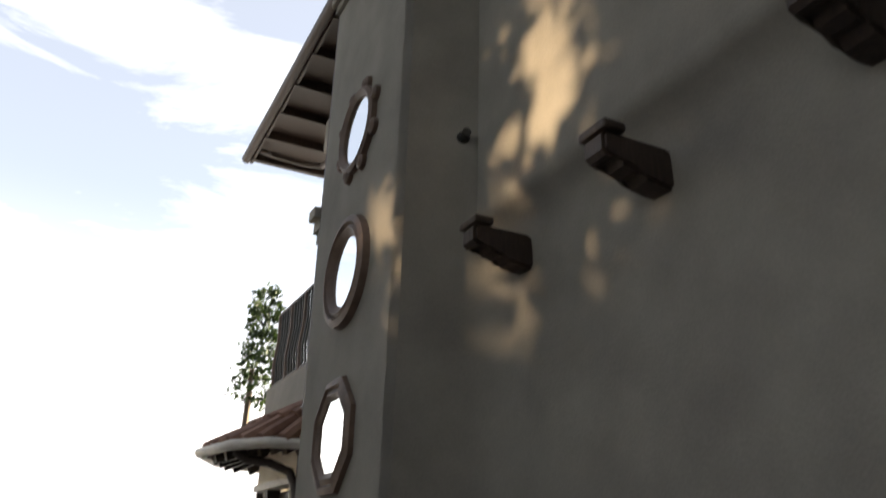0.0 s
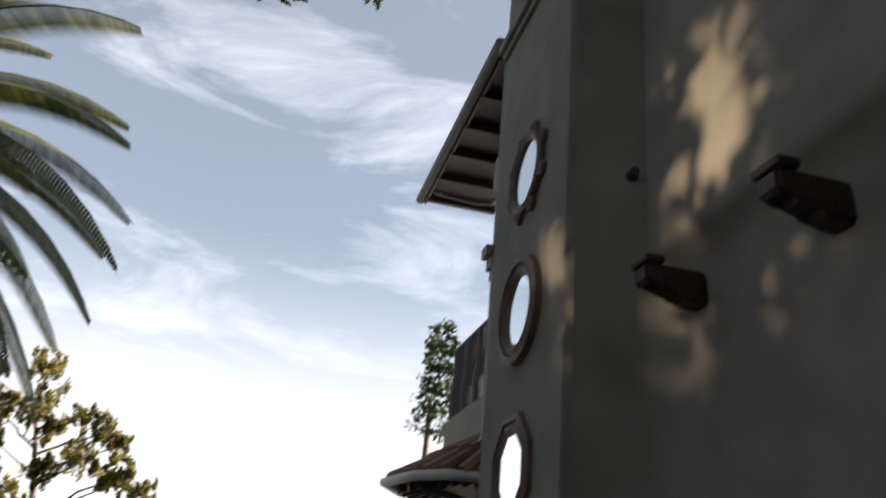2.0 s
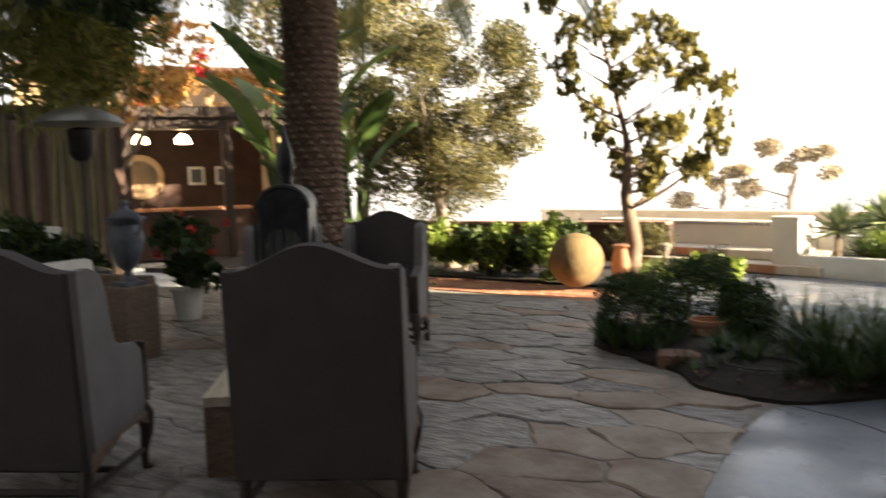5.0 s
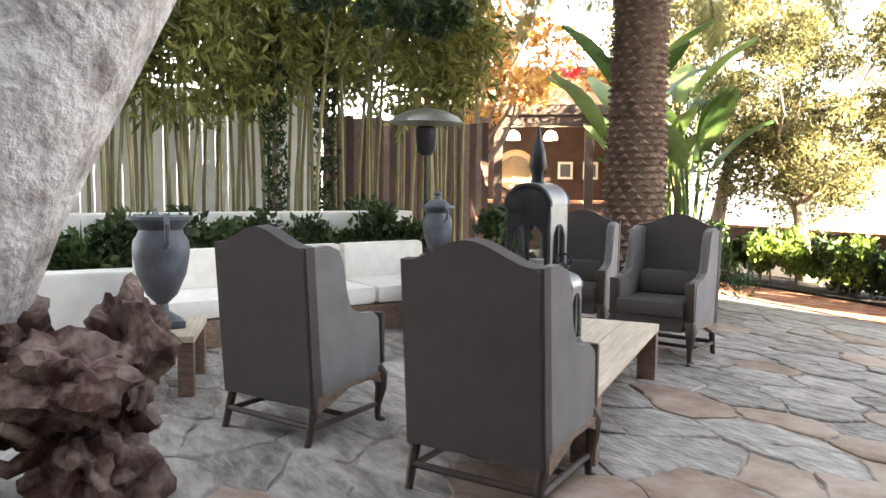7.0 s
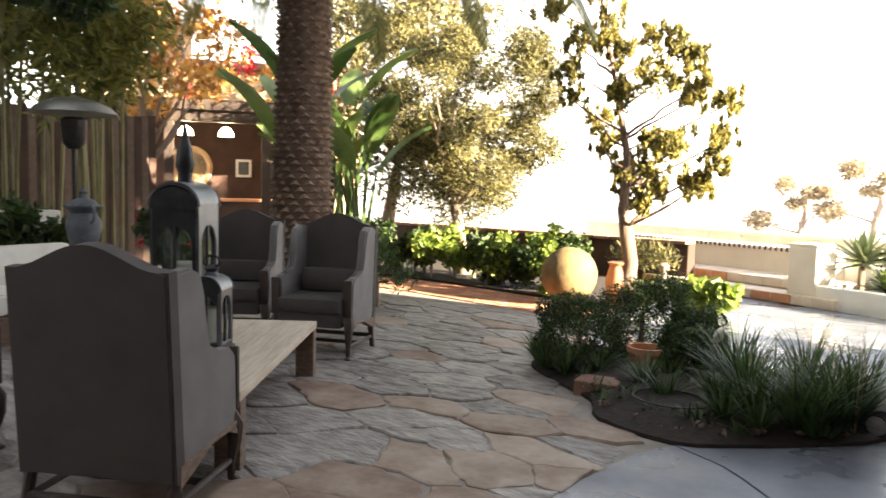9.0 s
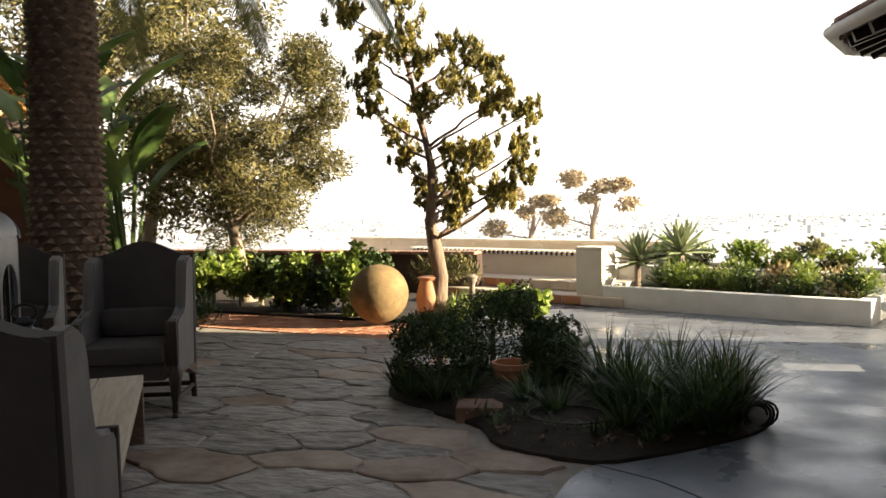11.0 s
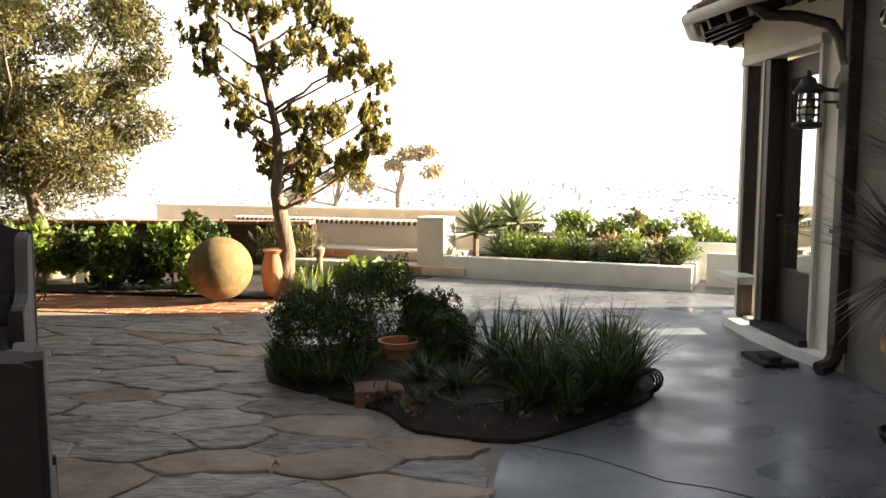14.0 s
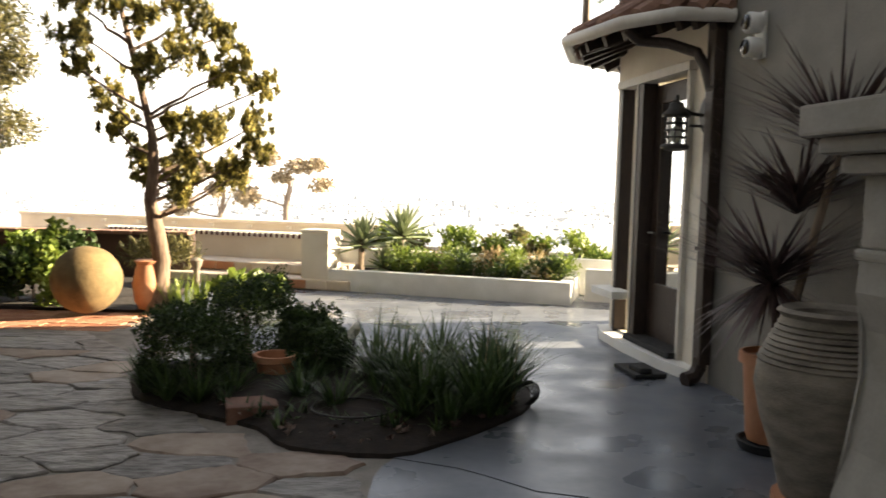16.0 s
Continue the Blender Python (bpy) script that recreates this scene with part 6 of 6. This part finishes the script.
def build_island_plants():
    r = random.Random(13)
    mounds = ((-1.53, 7.8, 0.4, 0.38, 0.58), (-1.28, 8.42, 0.46, 0.42, 0.7), (-0.8, 8.42, 0.27, 0.26, 0.5), (-0.72, 8.02, 0.28, 0.26, 0.42))
    for i, (x, y, rx, ry, h) in enumerate(mounds):
        t = thing("round_shrub", "clipped dark green rounded shrub", "shrub", group="rounded shrubs of the island bed")
        part("stem", tube([(x, y, 0.02), (x, y, h * 0.6)], [0.03, 0.02], 6), M_BARK, t)
        blobs = [((x, y, h * 0.52), (rx, ry, h * 0.5), 8500)]
        blobs += [((x + r.uniform(-0.6, 0.6) * rx, y + r.uniform(-0.6, 0.6) * ry, h * r.uniform(0.6, 0.92)), (rx * 0.4, ry * 0.4, h * 0.2), 420) for _ in range(7)]
        leaves("foliage", blobs, 0.024, M_LEAF, t, 0.55, 0.3, 0.76, seed=500 + i)
    spots = ((0.36, 7.42), (-0.1, 7.5), (0.5, 7.75), (-0.25, 7.75), (0.52, 7.3), (0.12, 7.85), (0.02, 7.2), (0.3, 7.12))
    for i, (x, y) in enumerate(spots):
        t = thing("lily_clump", "arching dark green strap-leaved lily clump", "plant", group="lilies of the island bed")
        blades("leaves", [(x + r.uniform(-0.08, 0.08), y + r.uniform(-0.08, 0.08), 0.04) for _ in range(3)], 44, 0.56, 0.018, M_GRASS, t, 1.1, 0.8, 520 + i)
        if i < 5:
            blades("flower_stalks", [(x, y, 0.05)], 4, 0.62, 0.006, M_DRYTUFT, t, 0.25, 0.35, 540 + i)
    for i, (x, y) in enumerate(((-1.78, 7.6), (-1.6, 7.42), (-1.4, 7.36), (-1.22, 7.5), (-0.78, 7.35), (-0.55, 7.15), (-0.3, 7.35), (-0.12, 6.98), (-0.75, 7.7), (0.1, 6.9), (-1.85, 7.95))):
        t = thing("fern", "small arching green fern", "plant", group="ferns of the island bed")
        blades("fronds", [(x, y, 0.05)], 60, 0.3, 0.018, M_GRASS, t, 1.0, 0.9, 560 + i)
    t = thing("buried_pot", "terracotta pot sunk among the shrubs", "pot", pose(-1.0, 7.88, -0.05))
    part("pot", lathe([(0.1, 0.0), (0.13, 0.24), (0.15, 0.25), (0.15, 0.29), (0.125, 0.29), (0.12, 0.2)], 24), M_TERRA, t)
    t = thing("stepping_block", "square terracotta block lying in the bed", "block", pose(-1.06, 7.22, -0.065, 0, 0, 12))
    part("block", B((0, 0, 0.075), (0.3, 0.24, 0.18), None, 0.012), M_TERRA_TILE, t, "", False)
    t = thing("wire_hoop", "round rusty wire hoop lying in the bed", "hoop")
    part("hoop", tube([(-0.45 + 0.24 * math.cos(2 * math.pi * k / 28), 6.98 + 0.2 * math.sin(2 * math.pi * k / 28), 0.13) for k in range(29)], 0.006, 6), M_IRON, t)
    t = thing("garden_hose", "coiled black garden hose at the bed corner", "hose")
    part("coil", tube([(0.6 + (0.075 + 0.0005 * k) * math.cos(k * 0.5) + 0.0012 * k, 7.36 + 0.04 * math.cos(k * 0.5) + 0.0014 * k, 0.09 + (0.065 + 0.0004 * k) * math.sin(k * 0.5)) for k in range(48)], 0.008, 6), M_RUBBER, t)
    q = random.Random(91)
    litter = []
    for _ in range(150):
        u, v = q.uniform(-1.7, 0.5), q.uniform(6.55, 7.9)
        if inside((u, v), ISLAND):
            litter.append(((u, v, 0.075), (0.05, 0.05, 0.012), 5))
    lt = leaves("leaf_litter", litter, 0.045, M_DRIFT, None, 0.5, 0.0, 0.1, seed=92)
    tagged(lt, "dry brown fallen leaves on the dark soil", "leaf litter", kind="stuff")
    cover = thing("ground_cover", "low dark green creeping plants on the soil", "plant", kind="stuff")
    roots = [(u, v, 0.05) for u, v in ((q.uniform(-1.75, 0.5), q.uniform(6.8, 8.0)) for _ in range(90)) if inside((u, v), ISLAND)]
    blades("fronds", roots, 9, 0.17, 0.016, M_GRASS, cover, 1.0, 1.1, 93)
    t = thing("garden_ornament", "small pale stone garden ornament", "ornament")
    bm = bmesh.new()
    bmesh.ops.create_icosphere(bm, subdivisions=3, radius=1)
    for v in bm.verts:
        v.co = Vector((-0.47 + v.co.x * 0.04, 7.9 + v.co.y * 0.06, 0.4 + v.co.z * 0.05 + 0.03 * v.co.x)) + v.co * 0.015 * noise.noise(v.co * 3)
    part("stone", bm, M_CANDLE, t)
    part("stand", tube([(-0.47, 7.9, 0.05), (-0.47, 7.9, 0.37)], [0.02, 0.012], 8), M_IRON, t)
    for i, (x, y, s) in enumerate(((-0.72, 6.78, 0.02), (-0.36, 6.66, 0.024), (-0.3, 6.75, 0.016), (-0.9, 7.0, 0.014))):
        bm = bmesh.new()
        bmesh.ops.create_icosphere(bm, subdivisions=2, radius=s)
        for v in bm.verts:
            v.co = Vector((x, y, 0.045)) + Vector((v.co.x * 1.4, v.co.y, v.co.z * 0.5)) * (1 + 0.4 * noise.noise(v.co * 40))
        p = link("pebble", bm, M_CLAY, None, "", True)
        tagged(p, "small pale pebble on the soil", "pebble", "pebbles of the island bed")


def build_banana():
    for i, (x, y, s) in enumerate(((-6.5, 10.4, 1.0), (-7.3, 10.9, 1.2), (-7.0, 10.2, 0.85), (-7.6, 10.2, 1.15))):
        t = thing("bird_of_paradise", "tall paddle-leaved bird of paradise plant", "plant", group="paddle-leaved plants")
        r = random.Random(600 + i)
        for k in range(9):
            a = r.uniform(0, 6.28)
            H = s * r.uniform(1.5, 2.6)
            out = r.uniform(0.2, 0.7)
            p0, p1 = Vector((x, y, 0)), Vector((x + math.cos(a) * out * 0.6, y + math.sin(a) * out * 0.6, H))
            part("stalk", tube([p0, p0.lerp(p1, 0.5) + Vector((0, 0, 0.1)), p1], [0.035, 0.025, 0.015], 6), M_GRASS, t)
            d = (Vector((math.cos(a) * 0.6, math.sin(a) * 0.6, 0.9))).normalized()
            sd = Vector((-math.sin(a), math.cos(a), 0))
            L, W = s * r.uniform(0.8, 1.2), s * 0.17
            vs, fs = [], []
            q = p1.copy()
            for g in range(7):
                f = g / 6
                w = W * math.sin(math.pi * min(1, 0.1 + f * 0.88)) ** 0.7
                nn = sd.cross(d)
                vs += [tuple(q - sd * w + nn * 0.05), tuple(q), tuple(q + sd * w + nn * 0.05)]
                if g:
                    b = g * 3
                    fs += [(b - 3, b - 2, b + 1, b), (b - 2, b - 1, b + 2, b + 1)]
                q = q + d * L / 6
                d = (d + Vector((0, 0, -0.16))).normalized()
            rawmesh("leaf", vs, fs, M_BANANA, t, True)


build_cypress()
build_palm()
build_trees()
build_bamboo()
build_fence_shrubs()
build_bed_plants()
build_island_plants()
build_banana()


# ---- loggia across the garden ----
def build_loggia():
    m = pose(-12.6, 11.9, 0, 0, 0, 54)
    t = thing("garden_loggia", "dark-roofed garden loggia with a red-brown back wall", "pavilion", m)
    part("back_wall", B((0, 2.2, 1.4), (5.2, 0.2, 2.9)), M_REDWALL, t, "", False)
    part("side_wall", B((2.5, 1.1, 1.4), (0.2, 2.2, 2.9)), M_OCHRE, t, "", False)
    part("roof", B((0, 1.0, 2.95), (5.8, 3.2, 0.22), None, 0.02), M_DARKWOOD, t, "", False)
    part("beam", B((0, -0.4, 2.74), (5.6, 0.2, 0.24), None, 0.02), M_DARKWOOD, t, "", False)
    for x in (-2.5, -0.6, 1.3):
        part("post", B((x, -0.4, 1.3), (0.18, 0.18, 2.7), None, 0.01), M_DARKWOOD, t, "", False)
    part("counter", B((0.2, 0.6, 0.5), (3.2, 0.6, 1.0), None, 0.02), M_REDWALL, t, "", False)
    part("counter_top", B((0.2, 0.6, 1.03), (3.3, 0.7, 0.06), None, 0.01), M_TERRA, t, "", False)
    f = thing("wall_mirror", "round ochre-framed mirror on the loggia wall", "mirror", m)
    part("frame", lathe([(0.45, 0), (0.5, 0.03), (0.45, 0.06), (0.36, 0.03)], 28, None, pose(-0.3, 2.08, 1.75, 90, 0, 0)), M_OCHRE, f)
    part("plate", lathe([(0.37, 0), (0.37, 0.03)], 28, None, pose(-0.3, 2.08, 1.75, 90, 0, 0)), M_ZINC, f)
    for x in (0.9, 1.5):
        f = thing("picture_frame", "small white-framed picture on the dark wall", "picture", m, "framed pictures")
        part("frame", B((x, 2.06, 1.75), (0.36, 0.05, 0.42), None, 0.01), M_WHITE, f, "", False)
        part("picture", B((x, 2.03, 1.75), (0.24, 0.02, 0.3)), M_BLUEGREY, f, "", False)
    for x in (-1.5, -0.3, 0.5):
        f = thing("pendant_lamp", "glowing white dome pendant lamp under the roof", "pendant lamp", m, "pendant lamps of the loggia")
        part("cord", tube([(x, -0.1, 2.84), (x, -0.1, 2.55)], 0.008, 5), M_IRON, f)
        part("shade", lathe([(0.15, 2.36), (0.14, 2.45), (0.08, 2.53), (0.02, 2.56)], 18, None, pose(x, -0.1, 0)), M_BULB, f)
    h = thing("guest_house", "ochre stucco guest house with a small chimney", "house", m)
    part("wall", B((0.5, 4.6, 2.0), (6.5, 4.0, 4.2)), M_OCHRE, h, "", False)
    part("roof", B((0.5, 4.6, 4.2), (6.9, 4.4, 0.2), None, 0.03), M_TERRA_TILE, h, "", False)
    ch = part("chimney", B((-0.6, 3.1, 4.3), (0.6, 0.6, 1.5), None, 0.02), M_OCHRE, h, "", False)
    part("flue_opening", B((-0.6, 2.79, 4.6), (0.26, 0.03, 0.55)), M_IRON, ch, "", False)
    part("chimney_cap", B((-0.6, 3.1, 5.1), (0.8, 0.8, 0.1), None, 0.02), M_TERRA_TILE, ch, "", False)
    b = thing("bougainvillea", "red-flowering creeper over the loggia roof", "creeper")
    r = random.Random(77)
    leaves("foliage", [(tuple(m @ Vector((r.uniform(-0.5, 2.8), r.uniform(-0.6, 1.4), 3.2 + r.uniform(-0.3, 0.7)))), (0.5, 0.5, 0.3), 160) for _ in range(12)], 0.12, M_AUTUMN, b, 0.6, 0.2, 0.1, seed=701)
    fl = leaves("blossom", [(tuple(m @ Vector((r.uniform(-0.5, 2.8), r.uniform(-0.7, 1.4), 3.4 + r.uniform(-0.3, 1.2)))), (0.3, 0.3, 0.25), 90) for _ in range(7)], 0.1, M_RED, b, 0.8, 0.2, 0.1, seed=702)
    fl["kind"] = "stuff"
    # unseen wall behind the camera, placed close and tall to cut skylight
    k = thing("back_building", "unseen stucco wall added behind to cut skylight", "house", pose(-2.0, -6.5, 0))
    part("wall", B((0, 0, 4.4), (16, 0.4, 9.0)), M_STUCCO, k, "", False)


build_loggia()


# ---- paving stones and bricks ----
def clip(poly, nx, ny, c):
    """The part of a polygon where nx * x + ny * y <= c."""
    out = []
    for i in range(len(poly)):
        a, b = poly[i], poly[(i + 1) % len(poly)]
        da, db = nx * a[0] + ny * a[1] - c, nx * b[0] + ny * b[1] - c
        if da <= 0:
            out.append(a)
        if da * db < 0:
            k = da / (da - db)
            out.append((a[0] + (b[0] - a[0]) * k, a[1] + (b[1] - a[1]) * k))
    return out


def build_flagstones():
    r = np.random.default_rng(17)
    floor = thing("flagstone_floor", "irregular grey and rust flagstone terrace", "paving", kind="structure")
    sites = []
    tries = 0
    while len(sites) < 290 and tries < 20000:
        tries += 1
        p = (r.uniform(-6.7, 0.2), r.uniform(2.3, 10.2))
        if all(((p[0] - q[0]) * 0.72) ** 2 + ((p[1] - q[1]) * 1.25) ** 2 > (0.24 + 0.2 * r.random()) ** 2 for q in sites):
            sites.append(p)
    S = np.array(sites)
    for i, (x, y) in enumerate(sites):
        poly = [(x - 1.6, y - 1.2), (x + 1.6, y - 1.2), (x + 1.6, y + 1.2), (x - 1.6, y + 1.2)]
        order = np.argsort((S[:, 0] - x) ** 2 + (S[:, 1] - y) ** 2)[1:22]
        for j in order:
            # metric stretched so that stones run long across the terrace
            qx, qy = S[j]
            nx, ny = (qx - x) * 0.52, (qy - y) * 1.56
            mx, my = (qx + x) / 2, (qy + y) / 2
            ln = math.hypot(nx, ny)
            poly = clip(poly, nx / ln, ny / ln, (nx * mx + ny * my) / ln - 0.004)
        for nx, ny, c in ((1, 0, -0.385), (0.22, 0.975, 9.0)):
            if nx == 0.22:
                poly = clip(poly, -0.186, 0.982, 10.31)
            elif y < 6.4:
                poly = clip(poly, nx, ny, c)
            else:
                poly = clip(poly, 0.8, 0.6, 3.55)
        if len(poly) < 3:
            continue
        a = 0.5 * sum(poly[k][0] * poly[(k + 1) % len(poly)][1] - poly[(k + 1) % len(poly)][0] * poly[k][1] for k in range(len(poly)))
        if a < 0.02:
            continue
        cx, cy = sum(p[0] for p in poly) / len(poly), sum(p[1] for p in poly) / len(poly)
        if inside((cx, cy), ISLAND) and inside((x, y), ISLAND):
            continue
        # ragged outline
        ring = []
        for k in range(len(poly)):
            p, q = poly[k], poly[(k + 1) % len(poly)]
            L = math.hypot(q[0] - p[0], q[1] - p[1])
            n = max(1, int(L / 0.06))
            for g in range(n):
                f = g / n
                px, py = p[0] + (q[0] - p[0]) * f, p[1] + (q[1] - p[1]) * f
                w = noise.noise(Vector((px * 5, py * 5, i))) * 0.05 + noise.noise(Vector((px * 17, py * 17, i))) * 0.022
                dx, dy = px - cx, py - cy
                dl = math.hypot(dx, dy) or 1
                ring.append((px + dx / dl * (w - 0.004), py + dy / dl * (w - 0.004)))
        bm = bmesh.new()
        top = 0.002 + 0.011 * r.random()
        tx, ty = r.normal() * 0.011, r.normal() * 0.011
        lo = [bm.verts.new((px, py, -0.05)) for px, py in ring]
        hi = [bm.verts.new((px, py, top - 0.006)) for px, py in ring]
        hi2 = [bm.verts.new((px - (px - cx) * 0.012 / max(0.05, math.hypot(px - cx, py - cy)), py - (py - cy) * 0.012 / max(0.05, math.hypot(px - cx, py - cy)), top + tx * (px - cx) + ty * (py - cy) + 0.004 * noise.noise(Vector((px * 3, py * 3, 0))))) for px, py in ring]
        n = len(ring)
        for k in range(n):
            bm.faces.new((lo[k], lo[(k + 1) % n], hi[(k + 1) % n], hi[k]))
            bm.faces.new((hi[k], hi[(k + 1) % n], hi2[(k + 1) % n], hi2[k]))
        bm.faces.new(hi2)
        rust = (x > -1.6 and y < 6.6 and r.random() < 0.5) or r.random() < 0.14
        part("flagstone", bm, M_FLAG2 if rust else M_FLAG, floor, "", False)


def build_bricks():
    path = thing("brick_path", "band of warm red paving bricks before the bed", "paving", kind="structure")
    me = None
    r = random.Random(2)
    cnt = 0
    for row in range(6):
        for k in range(32):
            x = -2.75 - k * 0.205 - (0.1 if row % 2 else 0)
            y1 = 10.88 + (-2.75 - x) * 0.125 - 0.06
            if x < -5.6:
                y1 = 11.18
            y = y1 - row * 0.17
            if y < 10.0 + (x + 2.5) * 0.19:
                continue
            if me is None:
                ob = link("brick", B((0, 0, 0), (0.196, 0.16, 0.06), None, 0.007), M_BRICK, path)
                me = ob.data
            else:
                ob = new("brick", me)
                ob.parent = path
            ob.matrix_local = pose(x, y, -0.028 + r.uniform(-0.002, 0.003), r.uniform(-0.6, 0.6), r.uniform(-0.6, 0.6), -7 + r.uniform(-1, 1))
            cnt += 1


build_flagstones()
build_bricks()
